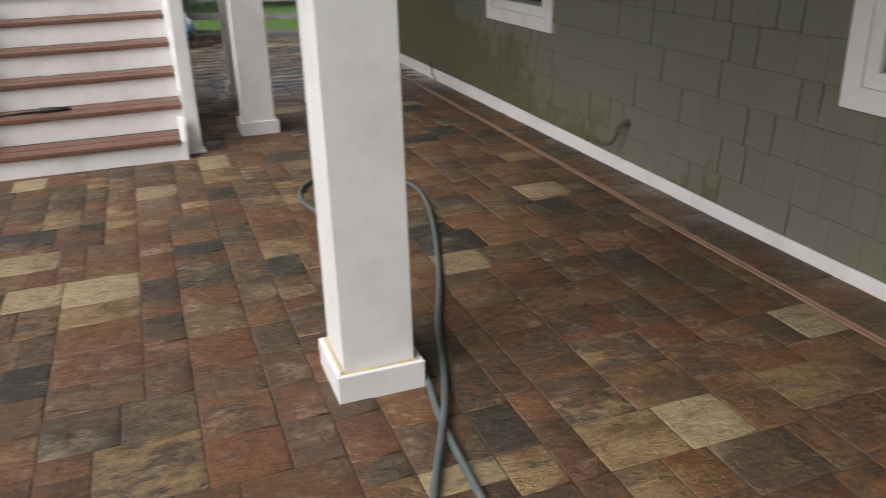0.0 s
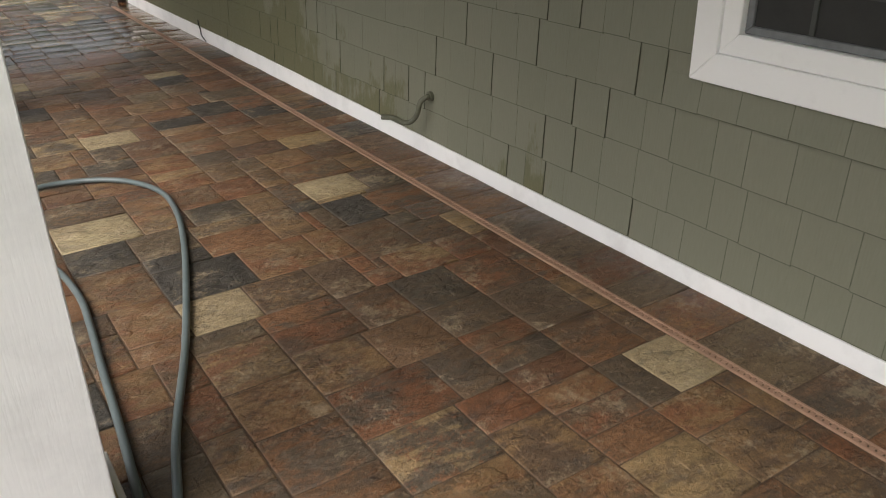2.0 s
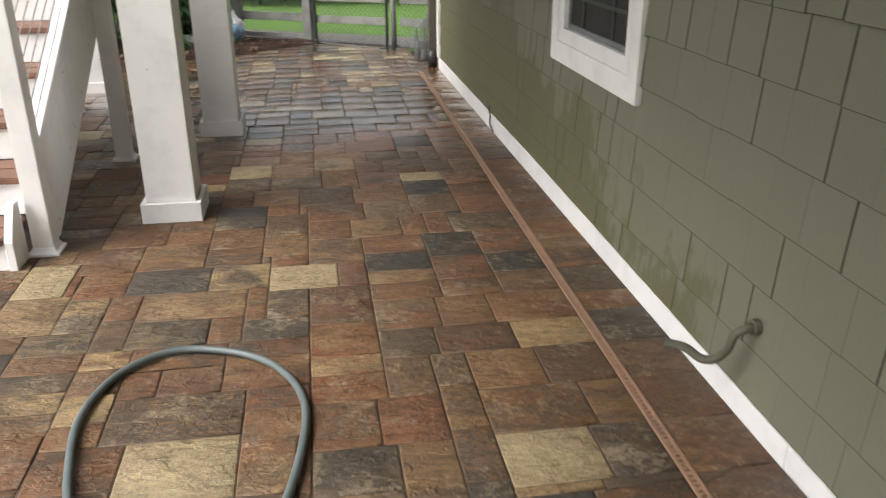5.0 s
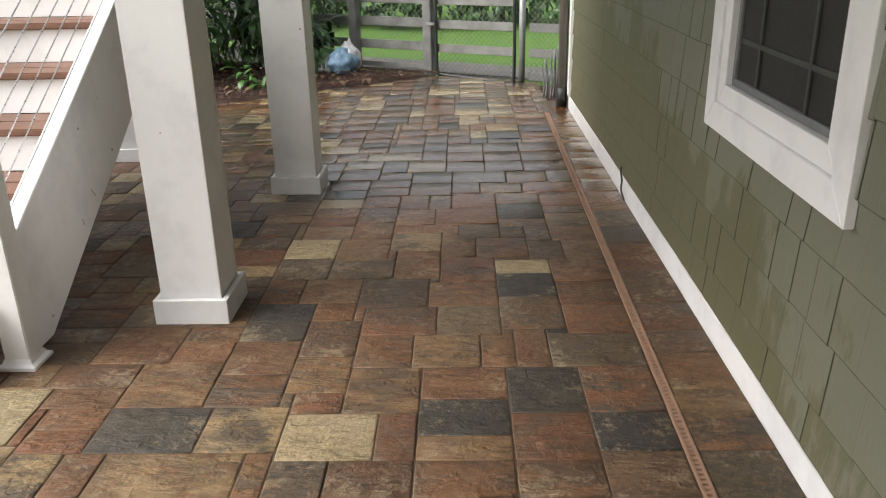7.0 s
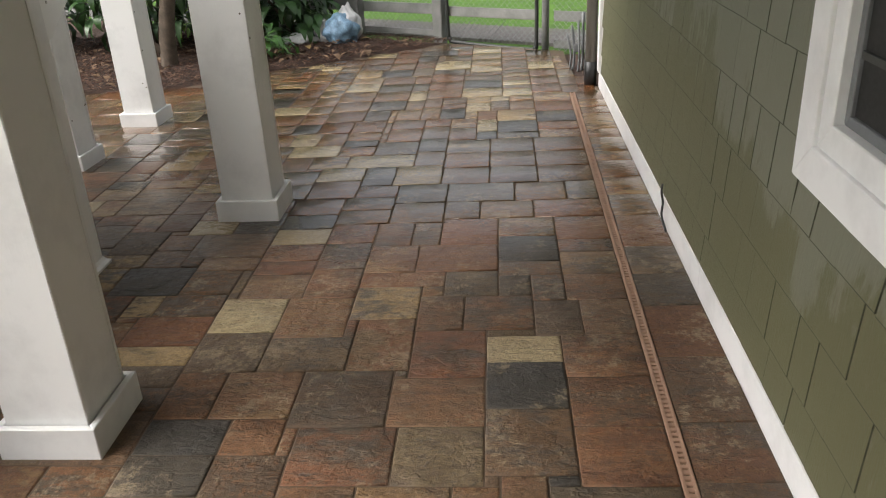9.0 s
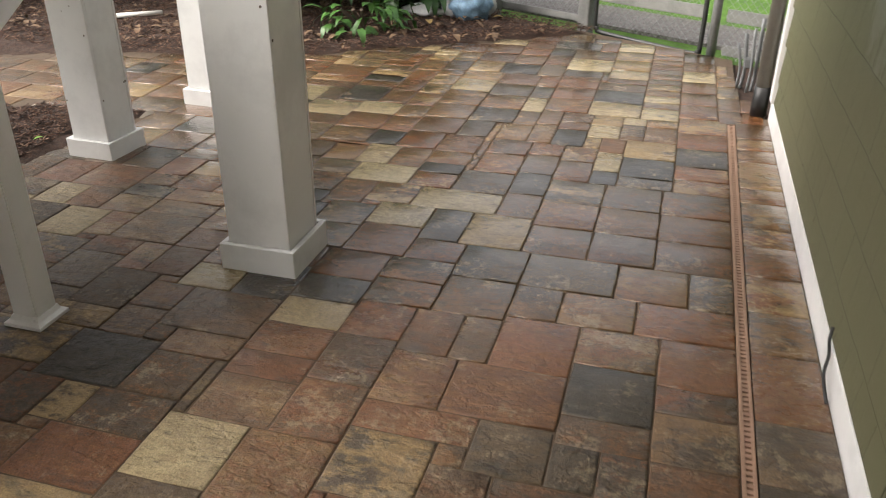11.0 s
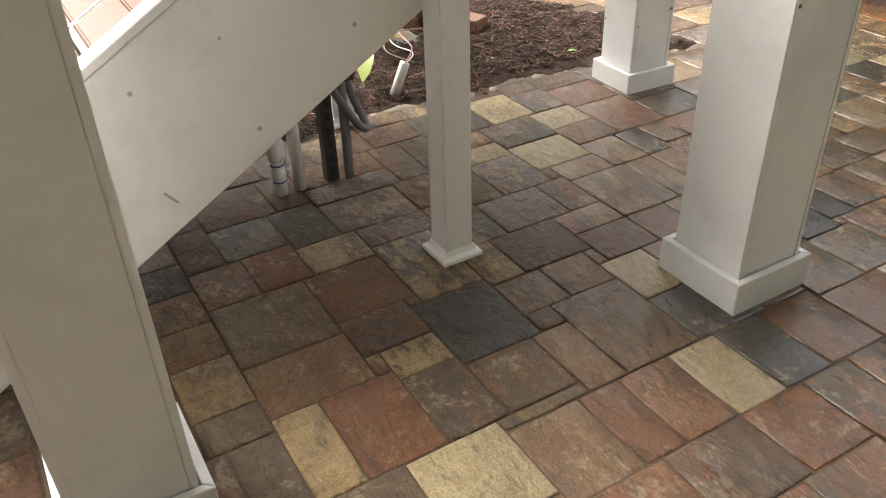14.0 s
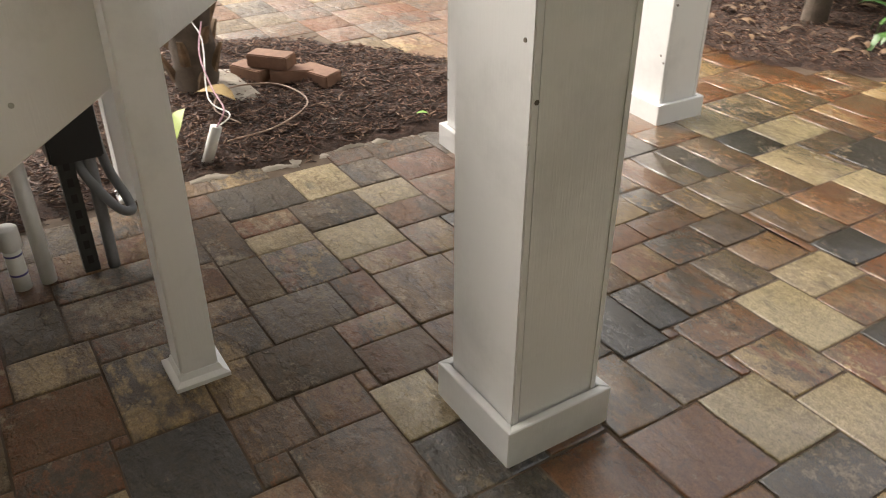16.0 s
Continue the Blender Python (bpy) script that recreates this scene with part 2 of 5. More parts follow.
SCREEN = simple("insect_screen", (0.022, 0.022, 0.021), 0.6, vary=0.2)
# muntin colour darkened to stand in for the screen's dimming
MUNTIN = simple("dimmed_muntin", (0.055, 0.058, 0.055), 0.5)
PIPE_OLIVE = simple("olive_pipe_paint", (0.10, 0.10, 0.07), 0.5, vary=0.25)
PVC = simple("white_pvc", (0.72, 0.71, 0.66), 0.4, vary=0.08)
PVC_INK = simple("blue_ink", (0.08, 0.07, 0.22), 0.5)
CONDUIT = simple("grey_conduit", (0.16, 0.165, 0.17), 0.5, vary=0.2)
STRUT = simple("dark_strut_steel", (0.06, 0.062, 0.06), 0.5, 0.6, vary=0.3)
GREYWOOD = simple("weathered_board", (0.21, 0.21, 0.20), 0.8, vary=0.35, scale=5, relief=0.4)
GALV = simple("galvanised_tube", (0.27, 0.28, 0.28), 0.45, 0.3, vary=0.2)
WIRE = simple("chain_link_wire", (0.30, 0.31, 0.31), 0.45, 0.5)
BARK = simple("bark", (0.10, 0.075, 0.055), 0.9, vary=0.4, scale=14, relief=0.9)
BOOT = simple("palm_leaf_base", (0.17, 0.11, 0.065), 0.85, vary=0.55, scale=18, relief=0.8)
DOWN = simple("brown_grey_downspout", (0.17, 0.16, 0.14), 0.45, vary=0.12)
BRICK = simple("clay_brick", (0.19, 0.105, 0.068), 0.85, vary=0.25, scale=16, relief=0.5)
BLACK = simple("black_rubber", (0.015, 0.015, 0.015), 0.45)
BAG_WHITE = simple("white_bag_film", (0.62, 0.62, 0.62), 0.35, vary=0.2)
BAG_BLUE = simple("blue_bag_film", (0.22, 0.36, 0.5), 0.35, vary=0.5, scale=14)
LEAF = simple("dark_leaf", (0.035, 0.085, 0.022), 0.4, vary=0.55, scale=7)
LEAF_LIGHT = simple("lime_leaf", (0.16, 0.30, 0.035), 0.45, vary=0.4, scale=9)
LEAF_PALE = simple("pale_lime_leaf", (0.36, 0.44, 0.12), 0.45, vary=0.15)
LEAF_MID = simple("mid_green_leaf", (0.06, 0.15, 0.03), 0.4, vary=0.5, scale=8)
LEAF_DRY = simple("dry_leaf", (0.28, 0.19, 0.07), 0.7, vary=0.4)
LITTER = simple("rotted_leaf", (0.15, 0.092, 0.05), 0.75, vary=0.6, scale=5)
MARK = simple("filled_screw_mark", (0.42, 0.42, 0.38), 0.6)
NAIL = simple("rusty_nail", (0.13, 0.11, 0.09), 0.6, vary=0.3)
# grey of the unseen ceiling, chosen for the light it bounces
SOFFIT = simple("unseen_soffit", (0.55, 0.53, 0.49), 0.6, vary=0.08)
PINK_WIRE = simple("pink_wire", (0.55, 0.32, 0.38), 0.5)
TAN_WIRE = simple("tan_tube", (0.30, 0.20, 0.14), 0.5)


def layered(name, a, b_col, c, scale, rough=0.95, relief=0.8):
    m, n, l, b = nodes_of(name)
    p = place_of(n)
    big, mid, fine = noise_node(n, l, scale, 4, p), noise_node(n, l, scale * 9, 5, p, 0.7), noise_node(n, l, scale * 40, 3, p)
    col = ramp(n, l, math_node(n, l, "ADD", math_node(n, l, "MULTIPLY", mid, 0.7), math_node(n, l, "MULTIPLY", fine, 0.3)), (0.36, a), (0.5, b_col), (0.66, c))
    col = mix(n, l, ramp(n, l, big, (0.4, grey3(0)), (0.6, grey3(0.45))), col, b_col)
    l.new(col, b.inputs["Base Color"])
    b.inputs["Roughness"].default_value = rough
    bump(n, l, b, mid, relief, 0.03)
    return m


GRASS = layered("lawn", (0.04, 0.09, 0.01), (0.07, 0.155, 0.016), (0.11, 0.21, 0.026), 0.9)
MULCH = layered("dark_mulch", (0.016, 0.010, 0.007), (0.048, 0.026, 0.017), (0.10, 0.052, 0.034), 3.0)
GRAVEL = layered("grey_gravel", (0.07, 0.065, 0.06), (0.14, 0.13, 0.125), (0.26, 0.25, 0.24), 3.0)
CHIP, cn, cl, cb = nodes_of("bark_chip")
cl.new(ramp(cn, cl, cn.new("ShaderNodeNewGeometry").outputs["Random Per Island"], (0.0, (0.022, 0.012, 0.008)), (0.5, (0.062, 0.031, 0.019)), (0.85, (0.12, 0.058, 0.034)), (1.0, (0.24, 0.15, 0.10))), cb.inputs["Base Color"])
cb.inputs["Roughness"].default_value = 0.8


# ---- mesh helpers ----
def mesh_ob(name, bm, mats, parent=None, smooth=False):
    me = bpy.data.meshes.new(name)
    if smooth:
        for f in bm.faces:
            f.smooth = True
    bm.to_mesh(me)
    bm.free()
    for m in mats if isinstance(mats, (list, tuple)) else [mats]:
        me.materials.append(m)
    ob = new(name, me)
    ob.parent = parent
    return ob


def part(name, bm, material, parent, label="", smooth=False):
    return tagged(mesh_ob(name, bm, material, parent, smooth), label)


def box(x0, y0, z0, x1, y1, z1, bevel=0.004, bm=None):
    own = bm is None
    bm = bm or bmesh.new()
    geo = bmesh.ops.create_cube(bm, size=1.0, matrix=Matrix.Translation(((x0 + x1) / 2, (y0 + y1) / 2, (z0 + z1) / 2)) @ Matrix.Diagonal((x1 - x0, y1 - y0, z1 - z0, 1)))
    if bevel and own:
        bmesh.ops.bevel(bm, geom=bm.edges[:], offset=bevel, segments=2, affect="EDGES")
    return bm


def prism(points, x0, x1, bevel=0.003):
    """A slab with the outline points (y, z), from x0 to x1."""
    bm = bmesh.new()
    a = [bm.verts.new((x0, y, z)) for y, z in points]
    b = [bm.verts.new((x1, y, z)) for y, z in points]
    bm.faces.new(a), bm.faces.new(b[::-1])
    for k in range(len(a)):
        bm.faces.new((a[k], b[k], b[k - 1], a[k - 1]))
    bmesh.ops.recalc_face_normals(bm, faces=bm.faces[:])
    if bevel:
        bmesh.ops.bevel(bm, geom=bm.edges[:], offset=bevel, segments=1, affect="EDGES")
    return bm


def tube(points, radius, sides=10, bm=None, caps=True, radii=None):
    bm = bm or bmesh.new()
    pts = [Vector(p) for p in points]
    rings, last = [], None
    for k, p in enumerate(pts):
        d = (pts[min(k + 1, len(pts) - 1)] - pts[max(k - 1, 0)]).normalized()
        side = (last - d * last.dot(d)) if last else d.orthogonal()
        side.normalize()
        last = side
        up = d.cross(side)
        r = radii[k] if radii else radius
        rings.append([bm.verts.new(p + r * (math.cos(2 * math.pi * j / sides) * side + math.sin(2 * math.pi * j / sides) * up)) for j in range(sides)])
    for a, b in zip(rings, rings[1:]):
        for j in range(sides):
            bm.faces.new((a[j], a[(j + 1) % sides], b[(j + 1) % sides], b[j]))
    if caps:
        bm.faces.new(rings[0][::-1]), bm.faces.new(rings[-1])
    return bm


def curve(points, steps=8):
    """Catmull-Rom through the points."""
    pts = [Vector(p) for p in points]
    pts = [2 * pts[0] - pts[1]] + pts + [2 * pts[-1] - pts[-2]]
    out = []
    for a, b, c, d in zip(pts, pts[1:], pts[2:], pts[3:]):
        for k in range(steps):
            t = k / steps
            out.append(0.5 * (2 * b + (c - a) * t + (2 * a - 5 * b + 4 * c - d) * t * t + (3 * b - a - 3 * c + d) * t**3))
    return out + [pts[-2]]


def thing(name, x, y, z, label, category, group="", kind=""):
    ob = new(name)
    ob.empty_display_size = 0.1
    ob.location = (x, y, z)
    return tagged(ob, label, category, group, kind)


# ---- setting ----
WALL_X = 2.668     # sheathing plane behind the shingles
CORNER_Y = 10.27   # house corner
U = 0.0808         # paver module
DRAIN_X0, DRAIN_X1 = 2.389, 2.427   # at y = 5.95; the drain runs slightly askew to the wall
SKEW = 0.0112

ground = tagged(mesh_ob("ground", (lambda bm: (bmesh.ops.create_grid(bm, x_segments=2, y_segments=2, size=400, matrix=Matrix.Translation((0, 0, -0.09))), bm)[1])(bmesh.new()), GRASS), "wide mown green lawn reaching to the distance", "lawn", kind="structure")


def window_hole_wall(y0, y1, z0, z1, holes):
    """A wall in the yz plane with thickness and rectangular openings (y0, y1, z0, z1)."""
    bm = bmesh.new()
    ys = sorted({y0, y1, *[v for h in holes for v in h[:2]]})
    zs = sorted({z0, z1, *[v for h in holes for v in h[2:]]})
    for a, b in zip(ys, ys[1:]):
        for c, d in zip(zs, zs[1:]):
            if not any(h[0] <= a and b <= h[1] and h[2] <= c and d <= h[3] for h in holes):
                box(WALL_X, a, c, WALL_X + 0.16, b, d, 0, bm)
    bmesh.ops.remove_doubles(bm, verts=bm.verts[:], dist=1e-5)
    return bm


WINDOWS = [(1.575, 2.717), (5.30, 6.442)]
WIN_Z0, WIN_Z1, CASE = 0.722, 1.95, 0.095
holes = [(a + CASE - 0.01, b - CASE + 0.01, WIN_Z0 + CASE - 0.01, WIN_Z1 - CASE + 0.01) for a, b in WINDOWS]
# wall runs on to z 5, above the view, to block the sky
wall = tagged(mesh_ob("wall_east", window_hole_wall(-4.0, CORNER_Y, -0.1, 5.0, holes), SHINGLE_FIELD), "sage green shingle-clad house wall with algae stains", "wall", kind="structure")
wall_n = tagged(mesh_ob("wall_north", box(WALL_X, CORNER_Y + 0.001, -0.1, 9.0, CORNER_Y + 0.15, 5.0, 0), SHINGLE_FIELD), "sage green end wall of the house", "wall", kind="structure")
# room wall coloured near-black in place of an unlit interior
room = tagged(mesh_ob("wall_inside", box(WALL_X + 1.6, -4.0, -0.1, WALL_X + 1.7, CORNER_Y, 5.0, 0), DARK), "room wall behind the windows, its shade painted near-black", "wall", kind="structure")
# ceiling lies out of view; height and reach set by the shade it throws
tagged(mesh_ob("ceiling", box(0.22, -4.0, 2.86, WALL_X - 0.004, 8.7, 3.02, 0), SOFFIT), "unseen ceiling under the raised house, sized to shade the porch", "ceiling", kind="structure")

# added beam above the view: lowers the opening so less light reaches the floor
tagged(mesh_ob("trim_beam", box(0.22, -4.0, 2.46, 0.36, 8.7, 2.859, 0), SOFFIT), "added unseen beam that cuts light under the porch ceiling", "beam", kind="structure")


def base_top(y):
    """Height of the baseboard's upper edge, which the paving eats into towards the porch's near end."""
    return 0.066 + 0.037 * min(1.0, max(0.0, (y - 3.2) / 3.4))


for k, (a, b) in enumerate(((-4.0, 1.2), (1.2, 4.06), (4.06, 7.2), (7.2, CORNER_Y))):
    ys = [a + 0.001 + (b - a - 0.002) * q / 6 for q in range(7)]
    outline = [(ys[0], -0.02), (ys[-1], -0.02)] + [(y, base_top(y)) for y in reversed(ys)]
    tagged(mesh_ob(f"baseboard_{k + 1}", prism(outline, 2.649, WALL_X - 0.001, 0.002), WHITE), "white painted baseboard along the wall foot", "baseboard", kind="structure")
tagged(mesh_ob("trim", box(2.638, CORNER_Y - 0.07, 0.104, WALL_X + 0.02, CORNER_Y + 0.02, 4.9, 0.003), WHITE), "white corner board of the house wall", "trim", kind="structure")


def window(name, y0, y1):
    w = thing(name, WALL_X, (y0 + y1) / 2, 0, "white-cased window with a dark insect screen and muntins dimmed by colour", "window", kind="structure")
    cy = (y0 + y1) / 2

    def at(bm):
        bmesh.ops.translate(bm, verts=bm.verts[:], vec=(-WALL_X, -cy, 0))
        return bm

    def mitred(ya, yb, za, zb, width, x0, x1):
        """Four mitred boards round a frame."""
        o, i = [(ya, za), (yb, za), (yb, zb), (ya, zb)], [(ya + width, za + width), (yb - width, za + width), (yb - width, zb - width), (ya + width, zb - width)]
        for k in range(4):
            j = (k + 1) % 4
            bm = prism([o[k], o[j], i[j], i[k]], x0, x1, 0.0025)
            yield at(bm)

    for bm in mitred(y0, y1, WIN_Z0, WIN_Z1, CASE, WALL_X - 0.03, WALL_X - 0.001):
        part("casing", bm, WHITE, w)
    for bm in mitred(y0 + CASE + 0.001, y1 - CASE - 0.001, WIN_Z0 + CASE + 0.001, WIN_Z1 - CASE - 0.001, 0.066, WALL_X - 0.02, WALL_X + 0.06):
        part("window_frame", bm, WHITE, w)
    for bm in mitred(y0 + CASE + 0.068, y1 - CASE - 0.068, WIN_Z0 + CASE + 0.068, WIN_Z1 - CASE - 0.068, 0.024, WALL_X + 0.002, WALL_X + 0.03):
        part("screen_frame", bm, CONDUIT, w)
    scr = part("insect_screen", at(box(WALL_X + 0.012, y0 + CASE + 0.085, WIN_Z0 + CASE + 0.085, WALL_X + 0.015, y1 - CASE - 0.085, WIN_Z1 - CASE - 0.085, 0)), SCREEN, w)
    for f in (0.3, 0.7):
        yy = y0 + CASE + (y1 - y0 - 2 * CASE) * f
        part("muntin", at(box(WALL_X + 0.004, yy - 0.008, WIN_Z0 + CASE + 0.093, WALL_X + 0.011, yy + 0.008, WIN_Z1 - CASE - 0.093, 0.001)), MUNTIN, scr)
    for f in (0.21, 0.5, 0.8):
        zz = WIN_Z0 + CASE + (WIN_Z1 - WIN_Z0 - 2 * CASE) * f
        part("muntin", at(box(WALL_X + 0.0045, y0 + CASE + 0.093, zz - 0.008, WALL_X + 0.0108, y1 - CASE - 0.093, zz + 0.008, 0.001)), MUNTIN, scr)


window("window_1", *WINDOWS[0])
window("window_2", *WINDOWS[1])


# ---- columns ----
def column(x, y, shaft, base, label, height=2.86, base_h=0.098, yaw=0.0, caulk=False, nails=0):
    c = thing("column", x, y, 0, label, "column", "porch columns")
    c.rotation_euler = (0, 0, radians(yaw))
    h = shaft / 2
    t = 0.018
    # four boards lapped round a core, so that each corner shows its seam
    part("board", box(-h, -h, 0.0, h, -h + t, height, 0.0025), WHITE_COL, c)
    part("board", box(-h, h - t, 0.0, h, h, height, 0.0025), WHITE_COL, c)
    part("board", box(-h + 0.0015, -h + t + 0.0006, 0.0, -h + t, h - t - 0.0006, height, 0.0), WHITE_COL, c)
    part("board", box(h - t, -h + t + 0.0006, 0.0, h - 0.0015, h - t - 0.0006, height, 0.0), WHITE_COL, c)
    b = base / 2
    for k in range(4):
        bm = bmesh.new()
        o = [(-b, -b), (b, -b), (h + 0.004, -h - 0.004), (-h - 0.004, -h - 0.004)]
        lo = [bm.verts.new((px, py, -0.004)) for px, py in o]
        hi = [bm.verts.new((px, py, base_h)) for px, py in o]
        bm.faces.new(lo[::-1]), bm.faces.new(hi)
        for j in range(4):
            bm.faces.new((lo[j], lo[(j + 1) % 4], hi[(j + 1) % 4], hi[j]))
        bmesh.ops.bevel(bm, geom=bm.edges[:], offset=0.0025, segments=1, affect="EDGES")
        bmesh.ops.rotate(bm, verts=bm.verts[:], matrix=Matrix.Rotation(k * math.pi / 2, 3, "Z"))
        part("base_board", bm, WHITE_COL, c)
        if caulk:
            bead = box(-h - 0.012, -h - 0.013, base_h - 0.002, h + 0.012, -h - 0.001, base_h + 0.004, 0.002)
            bmesh.ops.rotate(bead, verts=bead.verts[:], matrix=Matrix.Rotation(k * math.pi / 2, 3, "Z"))
            part("caulk_bead", bead, CAULK, c, "yellowed caulk bead")
    r = random.Random(round(x * 100))
    for face in range(4):
        for _ in range(nails):
            u, z = r.choice((-1, 1)) * (h - 0.02) + r.uniform(-0.012, 0.012), r.uniform(0.25, 1.5)
            bm = tube([(u, -h - 0.0012, z), (u, -h + 0.001, z)], r.uniform(0.0035, 0.0055), 8)
            bmesh.ops.rotate(bm, verts=bm.verts[:], matrix=Matrix.Rotation(face * math.pi / 2, 3, "Z"))
            part("nail_head", bm, NAIL, c, "rusty sunk nail head")
    return c


column(0.560, 2.588, 0.245, 0.302, "white boxed porch column beside the grey hose", base_h=0.1, caulk=True)
column(0.724, 6.445, 0.233, 0.285, "white boxed porch column beside the stair foot")
column(0.812, 8.096, 0.233, 0.283, "white boxed porch column with nail specks and skirt base", nails=1)
column(-0.447, 8.850, 0.20, 0.248, "white boxed column at the mulch bed edge", 4.0, 0.085, -3, nails=5)
column(-0.362, 9.712, 0.20, 0.248, "white boxed column standing on the patio edge", 4.0, 0.085, -3, nails=5)


def post(x, y, height, label, size=0.09):
    p = thing("post", x, y, 0, label, "post", "stair posts")
    h = size / 2
    part("sleeve", box(-h, -h, 0, h, h, height, 0.004), WHITE, p)
    bm = bmesh.new()
    prof = [(h + 0.022, 0.0), (h + 0.022, 0.012), (h + 0.008, 0.02), (h + 0.002, 0.035)]
    rings = [[bm.verts.new((sx * r, sy * r, z)) for sx, sy in ((-1, -1), (1, -1), (1, 1), (-1, 1))] for r, z in prof]
    for a, b in zip(rings, rings[1:]):
        for j in range(4):
            bm.faces.new((a[j], a[(j + 1) % 4], b[(j + 1) % 4], b[j]))
    bm.faces.new(rings[0][::-1]), bm.faces.new(rings[-1])
    part("base_collar", bm, WHITE, p)
    return p


post(0.275, 7.492, 2.2, "slim white vinyl stair support post with collar base")
post(0.222, 6.012, 1.35, "white newel post at the stair foot")
post(-0.785, 7.61, 1.2, "white post behind the stairs at the mulch edge")

# ---- stairs: rising along +y beside the columns ----
RUN, RISE, FIRST, STEP_Y = 0.30, 0.177, 0.148, 5.815
SX0, SX1 = -1.16, 0.226
stairs = thing("staircase", -0.45, STEP_Y, 0, "white staircase with brown decking treads and cable railing", "staircase")


def on_stairs(bm):
    bmesh.ops.translate(bm, verts=bm.verts[:], vec=(0.45, -STEP_Y, 0))
    return bm


N_STEPS = 9
for k in range(N_STEPS):
    y, z1 = STEP_Y + k * RUN, FIRST + k * RISE
    z0 = 0.0 if k == 0 else z1 - RISE + 0.001
    xs = SX1 - 0.052 if k else 0.125
    part("riser", on_stairs(box(SX0, y, z0, xs, y + 0.02, z1 - 0.03, 0.001)), WHITE, stairs)
    for j in range(2):
        ya = y - 0.025 + j * (RUN + 0.022) / 2
        part("tread", on_stairs(box(SX0, ya, z1 - 0.029, xs - 0.002, ya + (RUN + 0.022) / 2 - 0.004, z1, 0.006)), TREAD, stairs, "brown stained decking tread board")
SL = RISE / RUN


def top_z(y):
    return 0.655 + SL * (y - 6.5)


def bot_z(y):
    return 0.165 + SL * (y - 6.5)


y_foot = 6.5 - 0.165 / SL
y_end = STEP_Y + N_STEPS * RUN
part("stringer", on_stairs(prism([(6.06, 0.0), (y_foot, 0.0), (y_end, bot_z(y_end)), (y_end, top_z(y_end)), (6.06, top_z(6.06))], SX1 - 0.05, SX1 - 0.001, 0.003)), WHITE, stairs, "deep white closed stringer with screw marks")
part("stringer", on_stairs(prism([(STEP_Y, 0.0), (y_foot, 0.0), (y_end, bot_z(y_end)), (y_end, top_z(y_end)), (STEP_Y, top_z(STEP_Y))], SX0 - 0.05, SX0 - 0.001, 0.003)), WHITE, stairs)
part("stringer_cap", on_stairs(prism([(6.06, top_z(6.06) + 0.001), (y_end, top_z(y_end) + 0.001), (y_end, top_z(y_end) + 0.03), (6.06, top_z(6.06) + 0.03)], SX1 - 0.06, SX1 + 0.007, 0.004)), WHITE, stairs)
part("end_board", on_stairs(prism([(5.80, 0.0), (5.952, 0.0), (5.952, 0.27), (5.90, 0.27), (5.80, 0.13)], 0.127, 0.163, 0.003)), WHITE, stairs)
for k in range(8):
    off = 0.12 + 0.09 * k
    part("cable", on_stairs(tube([(0.235, 6.02, top_z(6.02) + off), (0.235, y_end, top_z(y_end) + off)], 0.003, 6)), STEEL, stairs, "thin steel railing cable")
part("handrail", on_stairs(prism([(6.0, top_z(6.0) + 0.86), (y_end, top_z(y_end) + 0.86), (y_end, top_z(y_end) + 0.90), (6.0, top_z(6.0) + 0.90)], 0.19, 0.28, 0.006)), WHITE, stairs)
for yy, zz in ((6.703, 0.676), (7.259, 0.727), (6.239, 0.071), (6.98, 0.52), (7.75, 1.02)):
    part("screw_head", on_stairs(tube([(SX1 - 0.002, yy, zz), (SX1 + 0.0008, yy, zz)], 0.006, 8)), MARK, stairs)
for ya, za, yb, zb in ((6.723, 0.417, 6.752, 0.382), (6.60, 0.33, 6.612, 0.30)):
    part("scuff", on_stairs(tube([(SX1 - 0.0055, ya, za), (SX1 - 0.0055, (ya + yb) / 2, (za + zb) / 2 - 0.002), (SX1 - 0.0055, yb, zb)], 0.0062, 6)), MARK, stairs, "grey scuff mark")

# ---- channel drain ----
drain = thing("channel_drain", (DRAIN_X0 + DRAIN_X1) / 2 - 1.45 * SKEW, 4.5, 0, "narrow terracotta slotted channel drain set in paving", "drain")
for a, b in ((DRAIN_X0 + 0.001, DRAIN_X0 + 0.011), (DRAIN_X1 - 0.011, DRAIN_X1 - 0.001)):
    bm = box(a, -1.0, -0.03, b, 10.1, 0.003, 0.0015)
    bmesh.ops.translate(bm, verts=bm.verts[:], vec=(-(DRAIN_X0 + DRAIN_X1) / 2, -4.5, 0))
    part("rail", bm, DRAIN, drain)
bm = box(DRAIN_X0 + 0.011, -1.0, -0.035, DRAIN_X1 - 0.011, 10.1, -0.02, 0)
bmesh.ops.translate(bm, verts=bm.verts[:], vec=(-(DRAIN_X0 + DRAIN_X1) / 2, -4.5, 0))
part("channel", bm, DARK, drain, "dark channel bottom")
bm, yy = bmesh.new(), -1.0
while yy < 10.08:
    box(-0.0085, yy - 4.5, -0.012, 0.0085, yy - 4.5 + 0.013, 0.001, 0, bm)
    yy += 0.0215
drain.rotation_euler = (0, 0, -SKEW)
tagged(part("slotted_grate", bm, DRAIN, drain), kind="stuff")

